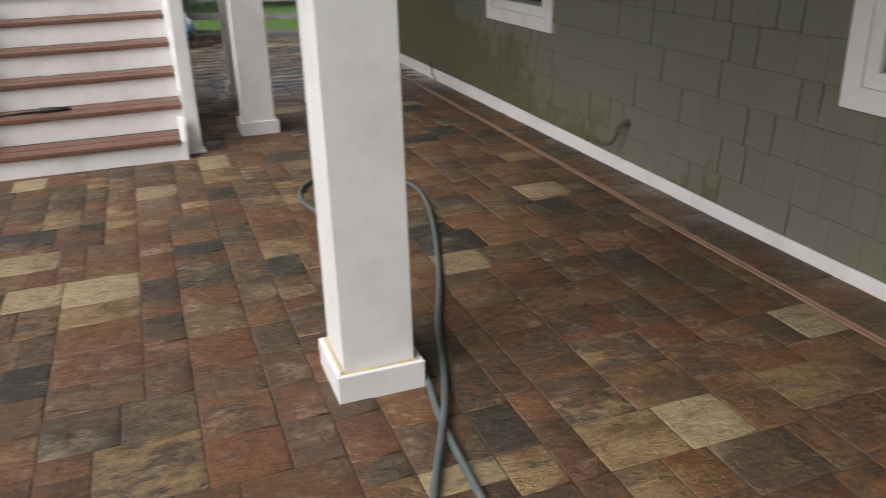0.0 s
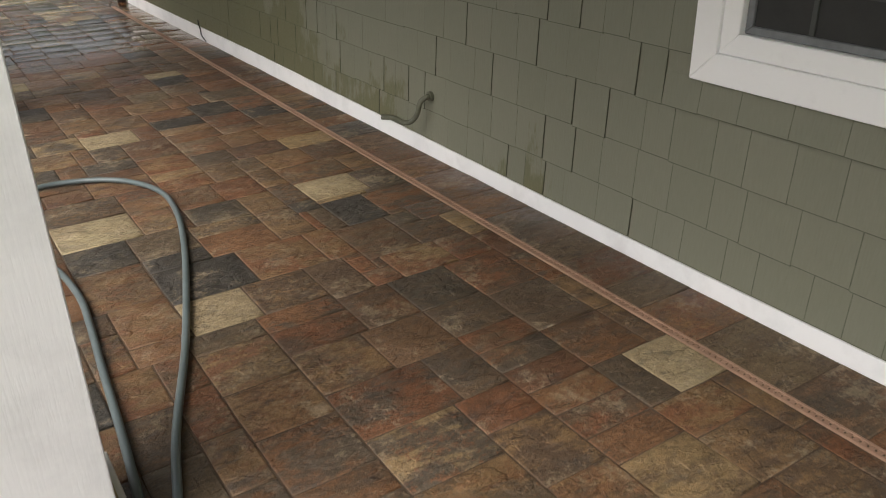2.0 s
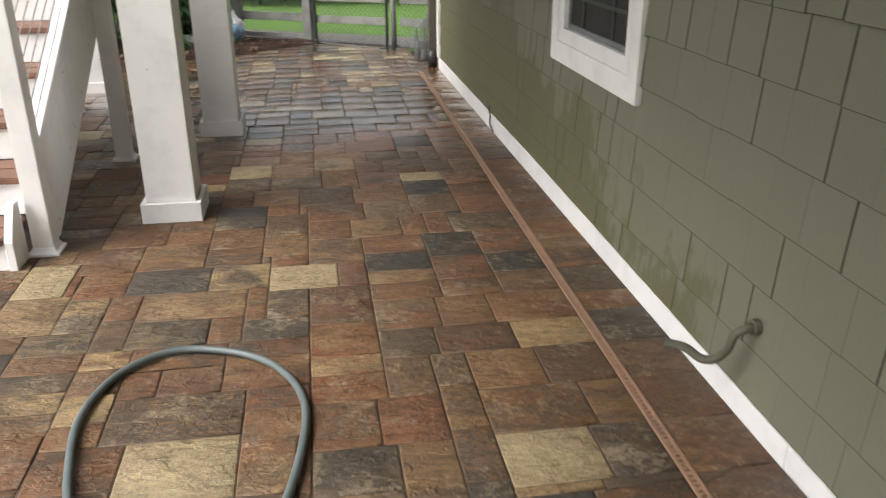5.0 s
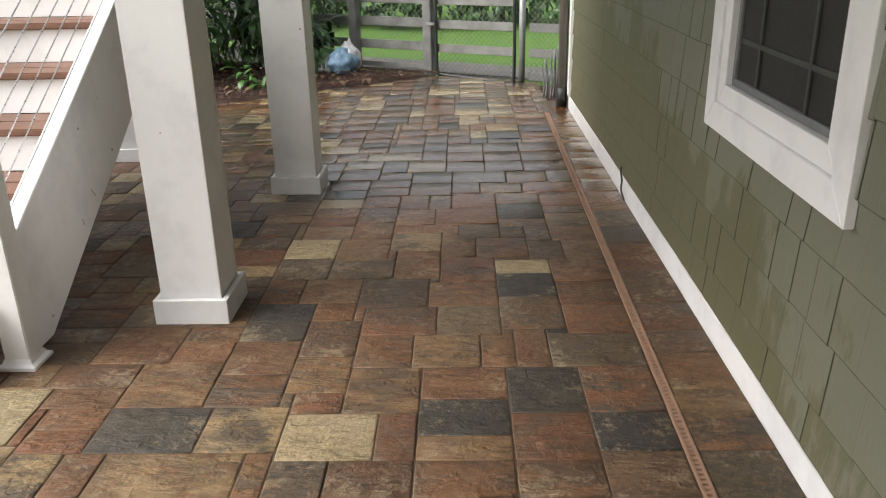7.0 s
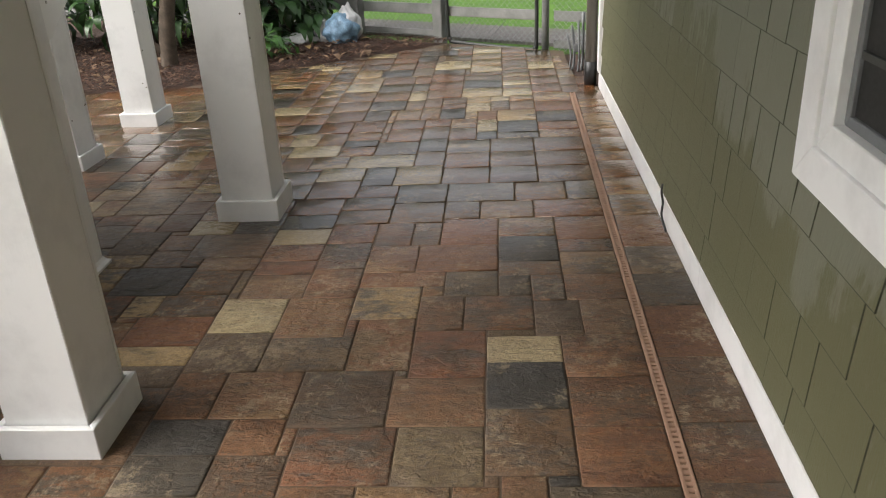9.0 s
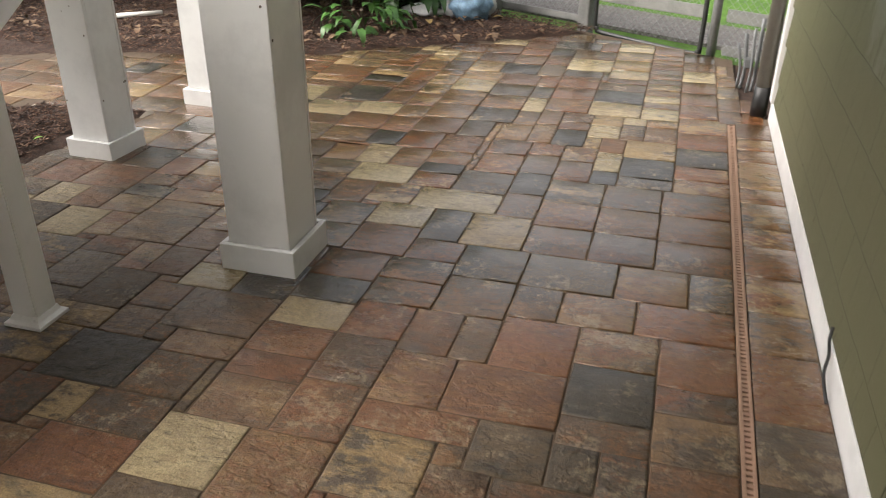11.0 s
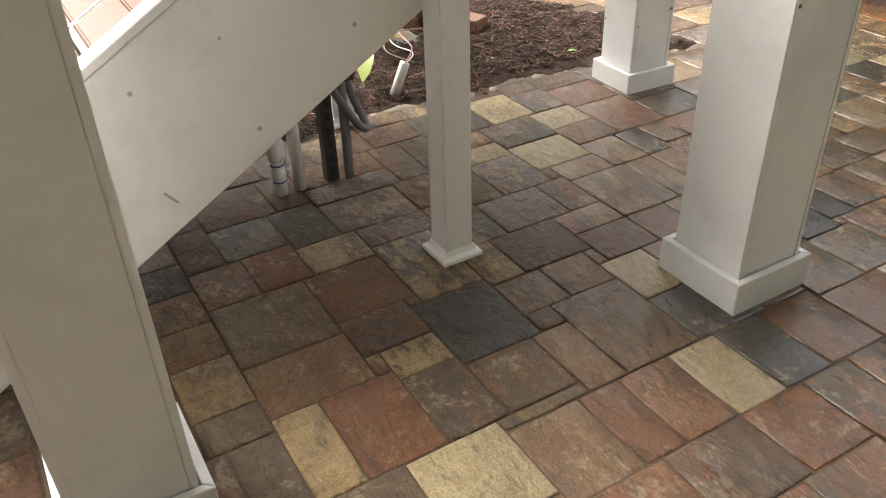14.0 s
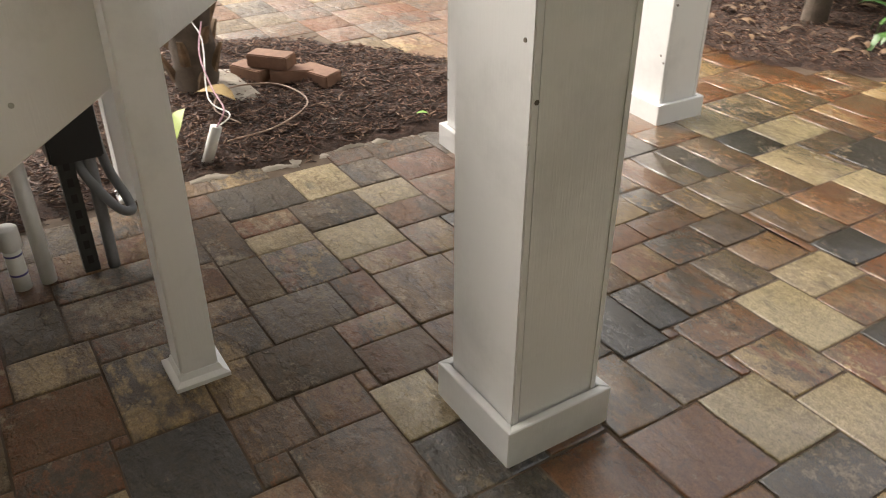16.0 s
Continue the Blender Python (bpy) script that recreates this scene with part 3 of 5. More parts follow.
# ---- hose ----
hp = [(0.66, 1.2), (0.655, 1.6), (0.66, 1.84), (0.672, 2.07), (0.69, 2.26), (0.722, 2.44), (0.754, 2.72), (0.775, 2.94), (0.80, 3.24), (0.828, 3.55), (0.838, 3.76), (0.812, 4.02), (0.738, 4.30), (0.698, 4.59), (0.76, 4.83), (0.918, 4.965), (1.125, 4.92), (1.275, 4.79), (1.359, 4.57), (1.345, 4.29), (1.275, 3.97), (1.17, 3.61), (1.04, 3.21), (0.89, 2.81), (0.80, 2.50), (0.70, 2.22), (0.54, 1.87), (0.40, 1.5), (0.3, 1.1)]
hz = [0.016 + (0.018 if 25 <= k <= 25 else 0.0) for k in range(len(hp))]
hose = tagged(mesh_ob("garden_hose", tube(curve([(x, y, z) for (x, y), z in zip(hp, hz)], 8), 0.0125, 10), HOSE, smooth=True), "grey-green rubber garden hose looped on the paving", "hose")

# ---- bent pipe out of the wall ----
spig = thing("wall_pipe", 2.65, 4.295, 0.31, "olive painted bent drain pipe sticking out of the wall", "pipe")
sp = part("pipe", tube(curve([(0.02, 0, 0), (-0.03, 0.0, -0.003), (-0.055, 0.015, -0.03), (-0.062, 0.03, -0.085), (-0.085, 0.05, -0.125), (-0.12, 0.07, -0.13), (-0.155, 0.10, -0.108), (-0.21, 0.13, -0.10)], 6), 0.0135, 12), PIPE_OLIVE, spig, smooth=True)
part("flange", tube([(0.004, 0, 0), (-0.012, 0, 0)], 0.024, 16), PIPE_OLIVE, spig)
# black disc on the pipe end paints the shade of its bore
part("opening", tube([(-0.2095, 0.1298, -0.1001), (-0.2115, 0.131, -0.0998)], 0.0095, 10), DARK, sp)

cord = tagged(mesh_ob("black_cord", tube(curve([(2.642, 7.88, 0.16), (2.636, 7.86, 0.13), (2.64, 7.84, 0.09), (2.63, 7.80, 0.05), (2.635, 7.72, 0.012)], 6), 0.005, 8), BLACK, smooth=True), "short black cord hanging over the baseboard", "cord")

# ---- downspout and taps at the house corner ----
ds = thing("downspout", 2.60, CORNER_Y + 0.06, 0, "grey-brown round downspout at the house corner", "downspout")
part("pipe", tube([(0, 0, -0.03), (0, 0, 3.5)], 0.038, 16), DOWN, ds, smooth=True)
part("sleeve", tube([(0, 0, 0.0), (0, 0, 0.16)], 0.043, 16), BLACK, ds, smooth=True)
util = thing("utility_pipes", 2.56, 10.9, -0.05, "cluster of weathered grey utility pipes by the corner", "pipes")
r3 = random.Random(11)
for k in range(5):
    px, py = 0.03 * k - 0.06, 0.05 * math.sin(k * 2.1)
    part("pipe", tube(curve([(px, py, 0), (px + 0.01, py, 0.15), (px - 0.02 + 0.01 * k, py + 0.02, 0.3 + 0.05 * k)], 4), 0.008 + 0.003 * (k % 2), 8), CONDUIT, util, smooth=True)
part("valve_box", box(-0.03, -0.02, 0.16, 0.02, 0.02, 0.22, 0.008), CONDUIT, util)

# ---- standpipes under the stairs ----
p1 = thing("capped_pipe", -0.345, 7.185, 0, "short white PVC pipe with a coupling and blue scribbles", "pipe")
pp = part("pipe", tube([(0, 0, 0), (0, 0, 0.135)], 0.024, 16), PVC, p1, smooth=True)
part("coupling", tube([(0, 0, 0.13), (0, 0, 0.137), (0, 0, 0.195), (0, 0, 0.2)], 0.03, 16, radii=[0.025, 0.031, 0.031, 0.026]), PVC, p1, smooth=True)
for zz in (0.05, 0.112):
    part("ink_mark", tube([(0, 0, zz), (0, 0, zz + 0.006)], 0.0246, 16), PVC_INK, pp, "blue ink line")
p2 = thing("standpipe", -0.345, 7.255, 0, "cream PVC standpipe rising under the stairs", "pipe")
part("pipe", tube([(0, 0, 0), (-0.01, 0.0, 0.45)], 0.022, 16), PVC, p2, smooth=True)
st = thing("strut_stand", -0.35, 7.375, 0, "dark slotted steel strut with grey conduit bends", "stand")
strut = part("strut", box(-0.022, -0.022, 0, 0.022, 0.022, 0.75, 0.002), STRUT, st)
for k in range(8):
    # each slot is a thin black plate, hole shade given by colour
    part("slot", box(0.0205, -0.008, 0.03 + 0.05 * k, 0.0228, 0.008, 0.056 + 0.05 * k, 0), DARK, strut)
part("conduit", tube(curve([(0.02, 0.06, 0.0), (0.02, 0.062, 0.25), (0.0, 0.06, 0.75)], 5), 0.017, 10), CONDUIT, st, smooth=True)
part("conduit", tube(curve([(0.0, 0.03, 0.36), (0.03, 0.045, 0.30), (0.045, 0.10, 0.20), (0.03, 0.14, 0.17), (0.0, 0.14, 0.20), (-0.02, 0.10, 0.36), (-0.03, 0.1, 0.75)], 5), 0.014, 10), CONDUIT, st, smooth=True)
part("junction_box", box(-0.06, -0.04, 0.36, 0.05, 0.10, 0.52, 0.006), BLACK, st)

# ---- nozzle lying on the second tread ----
nz = thing("spray_wand", -0.78, 6.0, FIRST + 0.0, "black hose spray wand lying on a tread", "spray wand")
zt = RISE + 0.012
part("handle", tube([(0.0, 0.19, zt + 0.012), (0.05, 0.19, zt + 0.016), (0.16, 0.185, zt + 0.016), (0.235, 0.18, zt + 0.012)], 0.02, 12, radii=[0.008, 0.02, 0.018, 0.009]), BLACK, nz, smooth=True)
part("lance", tube([(-0.36, 0.19, zt), (0.01, 0.19, zt + 0.01)], 0.008, 8), BLACK, nz, smooth=True)


# ---- garden ----
def bed_sheet(name, x0, x1, y0, y1, step, inside, mat, base, amp, label):
    bm = bmesh.new()
    nx, ny = int((x1 - x0) / step) + 1, int((y1 - y0) / step) + 1
    vs = {}
    for i in range(nx):
        for j in range(ny):
            x, y = x0 + i * step, y0 + j * step
            d = inside(x, y)
            if d > -step:
                z = base + min(1.0, max(0.0, d / 0.25)) * amp + 0.02 * noise.noise((x * 9, y * 9, 0)) + 0.012 * noise.noise((x * 25, y * 25, 3))
                if d <= 0.02:
                    z = base - 0.03
                vs[i, j] = bm.verts.new((x, y, z))
    for i in range(nx - 1):
        for j in range(ny - 1):
            q = [vs.get(k) for k in ((i, j), (i + 1, j), (i + 1, j + 1), (i, j + 1))]
            if all(q):
                bm.faces.new(q)
    return tagged(mesh_ob(name, bm, mat, smooth=True), label, "mulch bed", kind="structure")


BC = (-0.70, 7.50)   # centre of the rounded bed
BED_R = 1.93


def bed_near(x, y):
    edge = -0.70 + 0.05 * noise.noise((y * 3, 0, 0)) + (0.14 * max(0.0, y - 8.4))
    return min(edge - x, BED_R - math.hypot(x - BC[0], y - BC[1]) if y > 7.5 else 3.0, y - 6.4)


def far_edge(x):
    return 11.03 + 0.70 * x if x > -0.7 else 10.54 + 0.25 * (x + 0.7)


def fence_y(x):
    return 12.89 - 0.534 * x


def bed_far(x, y):
    d = y - far_edge(x) + 0.12 if x > -0.75 else (math.hypot(x - BC[0], y - BC[1]) - 3.02 if x < -0.75 else 1)
    return min(d, fence_y(x) - 0.02 - y)


bed_sheet("mulch_bed_1", -2.8, -0.4, 6.2, 9.6, 0.035, bed_near, MULCH, 0.0, 0.03, "dark bark mulch bed beside the patio")
bed_sheet("mulch_bed_2", -7.0, 1.7, 8.6, 16.0, 0.07, lambda x, y: bed_far(x, y) if y > 8.7 else -1, MULCH, -0.02, 0.05, "dark bark mulch bed below the fence")


def bare(x, y):
    """Depth of the strip along the paving that the bark leaves open."""
    return 0.015 if y > 10.3 else 0.06 + 0.16 * noise.noise((x * 5, y * 5, 7)) + 0.05 * noise.noise((x * 19, y * 19, 2))


def chips(name, inside, x0, x1, y0, y1, count, z, seed, label):
    r = random.Random(seed)
    verts, faces = [], []
    made = 0
    while made < count:
        x, y = r.uniform(x0, x1), r.uniform(y0, y1)
        if inside(x, y) < bare(x, y):
            continue
        made += 1
        ln, wd, th = r.uniform(0.008, 0.03) * r.choice((1, 1, 1.9)), r.uniform(0.002, 0.007), r.uniform(0.0015, 0.004)
        m = Matrix.Translation((x, y, z(x, y) + r.uniform(0.0, 0.018))) @ Euler((r.uniform(-0.5, 0.5), r.uniform(-0.5, 0.5), r.uniform(0, 6.3))).to_matrix().to_4x4()
        k = len(verts)
        verts += [m @ Vector((sx * ln / 2, sy * wd / 2, sz * th / 2)) for sx in (-1, 1) for sy in (-1, 1) for sz in (-1, 1)]
        faces += [tuple(k + q for q in f) for f in ((0, 1, 3, 2), (4, 6, 7, 5), (0, 4, 5, 1), (2, 3, 7, 6), (0, 2, 6, 4), (1, 5, 7, 3))]
    me = bpy.data.meshes.new(name)
    me.from_pydata(verts, [], faces)
    me.materials.append(CHIP)
    return tagged(new(name, me), label, "bark chips", kind="stuff")


def near_z(x, y):
    return min(1.0, max(0.0, bed_near(x, y) / 0.25)) * 0.03 + 0.02 * noise.noise((x * 9, y * 9, 0))


chips("bark_chips", bed_near, -2.6, -0.6, 6.5, 9.5, 24000, near_z, 21, "loose dark shredded bark mulch")
chips("bark_chips", bed_far, -3.5, 1.6, 10.4, 12.9, 24000, lambda x, y: 0.03, 22, "loose dark shredded bark mulch under shrubs")
sand_in = lambda x, y: min(bed_near(x, y) + 0.02, 0.19 + 0.20 * noise.noise((x * 5, y * 5, 7)) - bed_near(x, y))
sand = bed_sheet("sand_edge", -1.3, -0.45, 7.5, 9.4, 0.02, sand_in, PALE_SAND, -0.001, 0.008, "pale loose bedding sand along the patio edge")
patch_in = lambda x, y: min(bed_near(x, y) - 0.2, 0.16 * noise.noise((x * 3.1, y * 3.1, 9)) - 0.035)
patch = bed_sheet("sand_patch", -2.2, -0.8, 7.6, 9.5, 0.03, patch_in, PALE_SAND, 0.048, 0.012, "pale sand spilled in patches over the mulch")
patch["category"] = "sand"
sand["category"] = "sand"
gravel = tagged(mesh_ob("gravel_strip", (lambda bm: (box(-30, 0.5, -0.1, 30, 1.2, -0.06, 0, bm), bm)[1])(bmesh.new()), GRAVEL), "grey gravel strip behind the fence", "gravel", kind="structure")
gravel.matrix_world = pose(1.43, 12.13, 0, 0, 0, math.degrees(math.atan2(-0.47, 0.88)))
side_gravel = tagged(mesh_ob("soil_patch", box(2.5, 10.43, -0.12, 3.6, 11.5, -0.03, 0), MULCH), "dark soil patch at the house corner", "soil", kind="structure")

# ---- fence ----
fence = thing("fence", 1.43, 12.16, 0, "weathered grey board fence backed with chain link", "fence")
fence.rotation_euler = (0, 0, math.atan2(-0.47, 0.88))
for a in (-7.2, -4.9, -2.6, -0.93, 0.0):
    part("fence_post", box(a - 0.05, -0.045, -0.1, a + 0.05, 0.045, 0.92, 0.006), GREYWOOD, fence)
for a, b in ((-7.2, -2.6), (-2.59, 0.0)):
    for z in (0.035, 0.225, 0.465, 0.70):
        part("rail_board", box(a, 0.047, z, b, 0.075, z + (0.095 if z > 0.1 else 0.05), 0.004), GREYWOOD, fence)


def links(x0, x1, z0, z1, y, pitch=0.055, r=0.0016):
    bm = bmesh.new()
    h = z1 - z0
    k = int(-h / pitch)
    while x0 + k * pitch < x1:
        for s in (1, -1):
            a, b = (x0 + k * pitch, z0), (x0 + k * pitch + h, z1)
            lo, hi = max(x0, a[0]), min(x1, b[0])
            if hi - lo > 0.02:
                p = [(lo, z0 + lo - a[0]), (hi, z0 + hi - a[0])]
                if s < 0:
                    p = [(x0 + x1 - q[0], q[1]) for q in p]
                tube([(p[0][0], y, p[0][1]), (p[1][0], y, p[1][1])], r, 3, bm, False)
        k += 1
    return bm


tagged(part("chain_link", links(-7.2, 0.0, 0.02, 0.86, 0.082), WIRE, fence, "diamond chain link mesh"), kind="stuff")
gate = thing("metal_gate", 1.43, 12.16, 0, "closed tubular steel gate with chain link and boards", "gate")
gate.rotation_euler = fence.rotation_euler
part("gate_frame", tube(curve([(0.1, -0.02, 0.9), (0.1, -0.02, 0.12), (0.12, -0.02, 0.03), (0.2, -0.02, 0.0), (0.9, -0.02, -0.02), (0.96, -0.02, 0.0), (0.98, -0.02, 0.08), (0.98, -0.02, 0.9)], 5), 0.017, 10), STRUT, gate, smooth=True)
for z in (0.225, 0.465, 0.70):
    part("board", box(0.06, 0.0, z, 0.98, 0.022, z + 0.085, 0.004), GREYWOOD, gate)
part("latch", box(0.0, -0.06, 0.5, 0.1, -0.047, 0.53, 0.004), GALV, gate)
tagged(part("chain_link", links(0.1, 0.98, 0.03, 0.88, 0.03), WIRE, gate), kind="stuff")
gp = thing("gate_post", 2.36, 11.66, 0, "grey galvanised gate post", "post")
part("pipe", tube([(0, 0, -0.1), (0, 0, 0.98)], 0.032, 12), GALV, gp, smooth=True)
sf = thing("chain_link_fence", 2.42, 11.62, 0, "chain link fence panel between gate and house corner", "fence")
sf.rotation_euler = fence.rotation_euler
tagged(part("chain_link", links(0.0, 2.6, -0.02, 0.9, 0.0), WIRE, sf), kind="stuff")
part("bottom_board", box(0.0, 0.01, 0.0, 2.6, 0.03, 0.07, 0.004), GREYWOOD, sf)
part("top_rail", tube([(0, 0, 0.9), (2.6, 0, 0.9)], 0.02, 10), GALV, sf, smooth=True)
for z in (0.225, 0.465):
    part("board", box(0.0, 0.012, z, 2.6, 0.032, z + 0.085, 0.004), GREYWOOD, sf)


# ---- plants ----
def leaf(bm, at, heading, pitch, length, width, curl=0.25, fold=0.12):
    """A pointed leaf of eight faces with a folded midrib."""
    d = Vector((math.cos(heading), math.sin(heading), 0))
    s = Vector((-d.y, d.x, 0))
    prev = None
    for k, (u, w) in enumerate(((0, 0.08), (0.25, 0.8), (0.55, 1.0), (0.82, 0.55), (1.0, 0.02))):
        a = pitch - curl * 3 * u * u
        c = Vector(at) + d * (length * u * math.cos(a)) + Vector((0, 0, length * u * math.sin(a)))
        lift = Vector((0, 0, fold * width * w))
        row = [bm.verts.new(c - s * width / 2 * w + lift), bm.verts.new(c), bm.verts.new(c + s * width / 2 * w + lift)]
        if prev:
            bm.faces.new((prev[0], prev[1], row[1], row[0])), bm.faces.new((prev[1], prev[2], row[2], row[1]))
        prev = row


def shrub(x, y, radius, height, count, size, mat, seed, label, stems=5, z0=0.0):
    r = random.Random(seed)
    ob = thing("shrub", x, y, z0, label, "shrub", "garden shrubs")
    for k in range(stems):
        a = r.uniform(0, 6.28)
        top = (radius * 0.6 * math.cos(a), radius * 0.6 * math.sin(a), height * r.uniform(0.6, 0.95))
        part("stem", tube(curve([(0.04 * math.cos(a), 0.04 * math.sin(a), -0.03), (top[0] * 0.4, top[1] * 0.4, top[2] * 0.5), top], 4), 0.012, 6, radii=None), BARK, ob)
    bm = bmesh.new()
    for k in range(count):
        a, u = r.uniform(0, 6.28), r.random() ** 0.5
        z = r.uniform(0.12, 1.0)
        rad = radius * u * (0.55 + 0.6 * math.sin(min(1.0, z) * 2.6)) * (0.8 + 0.4 * noise.noise((math.cos(a) * 2, math.sin(a) * 2, z * 3 + seed)))
        leaf(bm, (rad * math.cos(a), rad * math.sin(a), z * height), a + r.uniform(-0.9, 0.9), r.uniform(-0.5, 0.7), size * r.uniform(0.6, 1.2), size * r.uniform(0.25, 0.42), r.uniform(0.1, 0.5))
    part("foliage", bm, mat, ob, smooth=True)
    return ob


shrub(-1.15, 12.1, 0.75, 1.9, 700, 0.22, LEAF, 1, "tall dark broad-leaved shrub behind the patio", 6)
shrub(-0.25, 12.55, 0.6, 1.7, 520, 0.24, LEAF, 2, "dark glossy broad-leaved shrub by the fence", 5)
shrub(-2.3, 12.4, 0.8, 2.0, 600, 0.22, LEAF, 3, "dense dark green garden shrub", 6)
shrub(-3.6, 11.9, 0.8, 1.6, 500, 0.2, LEAF, 4, "dark green garden shrub beyond the path", 5)
shrub(-0.12, 11.45, 0.3, 0.24, 70, 0.17, LEAF_MID, 5, "low mid green arching plant in mulch", 3)
shrub(-0.95, 12.75, 0.5, 0.7, 160, 0.16, LEAF_LIGHT, 6, "lime green undergrowth behind the shrubs", 3)
shrub(0.05, 12.35, 0.35, 0.55, 110, 0.26, LEAF, 7, "low dark palm-like plant by the bags", 3)
for k in range(9):
    shrub(-5.0 + 1.5 * k, 18.9 - 0.25 * k + 0.3 * math.sin(k * 3.0), 1.2, 1.5, 620, 0.26, LEAF, 30 + k, "far dark hedge shrub across the lawn", 4, -0.09)


def trunk(name, x, y, points, radii, label):
    ob = thing(name, x, y, 0, label, "tree", "garden trees")
    part("trunk", tube(curve(points, 4), 0.05, 10, radii=[radii[0] + (radii[1] - radii[0]) * k / (4 * (len(points) - 1)) for k in range(4 * (len(points) - 1) + 1)]), BARK, ob, smooth=True)
    return ob


t1 = trunk("tree", -0.82, 11.35, [(0, 0, -0.05), (0.03, 0.0, 0.3), (0.10, 0.05, 0.8), (0.08, 0.1, 1.5), (0.1, 0.1, 2.6)], (0.075, 0.045), "crooked dark-barked small tree in the mulch bed")
part("limb", tube(curve([(0.08, 0.04, 0.65), (-0.1, 0.1, 1.0), (-0.3, 0.15, 1.6)], 4), 0.03, 8), BARK, t1, smooth=True)
part("limb", tube(curve([(0.02, 0, 0.12), (-0.16, -0.06, 0.3), (-0.32, -0.08, 0.8)], 4), 0.035, 8), BARK, t1, smooth=True)
bm = bmesh.new()
r4 = random.Random(77)
for k in range(260):
    a, z = r4.uniform(0, 6.28), r4.uniform(1.0, 2.7)
    rr = r4.uniform(0.1, 0.8)
    leaf(bm, (0.05 + rr * math.cos(a), 0.1 + rr * math.sin(a), z), a + r4.uniform(-1, 1), r4.uniform(-0.8, 0.4), r4.uniform(0.12, 0.24), r4.uniform(0.05, 0.09))
part("crown", bm, LEAF, t1, smooth=True)

palm = thing("palm", -1.62, 8.10, 0, "young palm with a ringed husky trunk in mulch", "palm")
zs = [0.0, 0.06, 0.12, 0.18, 0.25, 0.32, 0.40, 0.5, 0.62, 0.9, 1.4]
part("trunk", tube([(0.02 * math.sin(z * 3), 0.02 * z, z - 0.03) for z in zs], 0.06, 12, radii=[0.10, 0.092, 0.104, 0.088, 0.1, 0.086, 0.096, 0.084, 0.085, 0.08, 0.07]), BARK, palm, smooth=True)
r5 = random.Random(3)
for k in range(30):
    a, z = k * 2.4, 0.02 + 0.027 * k
    wide, long = r5.uniform(0.05, 0.075), r5.uniform(0.09, 0.14)
    bm = bmesh.new()
    rings = []
    for u, w, t in ((0.0, 1.0, 0.020), (0.45, 0.85, 0.016), (0.8, 0.6, 0.011), (1.0, 0.42 * r5.uniform(0.7, 1.2), 0.006)):
        out_by = 0.085 + 0.055 * u
        rings.append([bm.verts.new((out_by + dx * t, dy * wide * w / 2, u * long)) for dx, dy in ((-1, -1), (0.6, -0.8), (1, 0), (0.6, 0.8), (-1, 1))])
    for p, q in zip(rings, rings[1:]):
        for j in range(5):
            bm.faces.new((p[j], p[(j + 1) % 5], q[(j + 1) % 5], q[j]))
    bm.faces.new(rings[0][::-1]), bm.faces.new(rings[-1])
    bmesh.ops.transform(bm, verts=bm.verts[:], matrix=Matrix.Translation((0, 0, z)) @ Matrix.Rotation(a, 4, "Z"))
    part("leaf_base", bm, BOOT, palm)
for k in range(9):
    bm = bmesh.new()
    a = k * 0.7
    leaf(bm, (0.03 * math.cos(a), 0.03 * math.sin(a), 1.3), a, 0.9, 1.0, 0.16, 0.45, 0.3)
    part("frond", bm, LEAF, palm)

for k, (x, y, z, yaw, tilt) in enumerate(((-1.60, 8.36, 0.03, 25, 0), (-1.47, 8.50, 0.03, 70, 0), (-1.53, 8.43, 0.095, 40, 0), (-1.40, 8.60, 0.028, 20, 4), (-1.66, 8.47, 0.03, 60, 0))):
    b = tagged(mesh_ob("brick", box(-0.1, -0.05, 0, 0.1, 0.05, 0.06, 0.005), BRICK), "red clay brick in a loose pile on mulch", "brick", "loose bricks")
    b.matrix_world = pose(x, y, z, tilt, 0, yaw)

stub = thing("pipe_stub", -0.86, 7.89, 0.02, "short leaning white PVC stub with wires", "pipe")
part("pipe", tube([(0, 0, -0.02), (0.03, 0.05, 0.135)], 0.021, 14), PVC, stub, smooth=True)
part("wire", tube(curve([(0.03, 0.05, 0.13), (0.02, 0.09, 0.19), (-0.12, 0.1, 0.22), (-0.3, 0.12, 0.3), (-0.5, 0.2, 0.36), (-0.68, 0.25, 0.3)], 6), 0.003, 6), PINK_WIRE, stub, "pink wire")
part("wire", tube(curve([(0.03, 0.05, 0.13), (-0.05, 0.13, 0.14), (-0.2, 0.1, 0.16), (-0.45, 0.18, 0.30), (-0.66, 0.2, 0.34)], 6), 0.003, 6), PVC, stub, "white wire")
coil = tagged(mesh_ob("irrigation_tube", tube(curve([(-0.92, 8.0, 0.05), (-0.95, 8.22, 0.055), (-1.12, 8.42, 0.06), (-1.36, 8.38, 0.07), (-1.42, 8.18, 0.07), (-1.25, 8.06, 0.06), (-1.05, 8.10, 0.055)], 6), 0.0035, 8), TAN_WIRE, smooth=True), "thin tan irrigation tube curled on mulch", "tube")
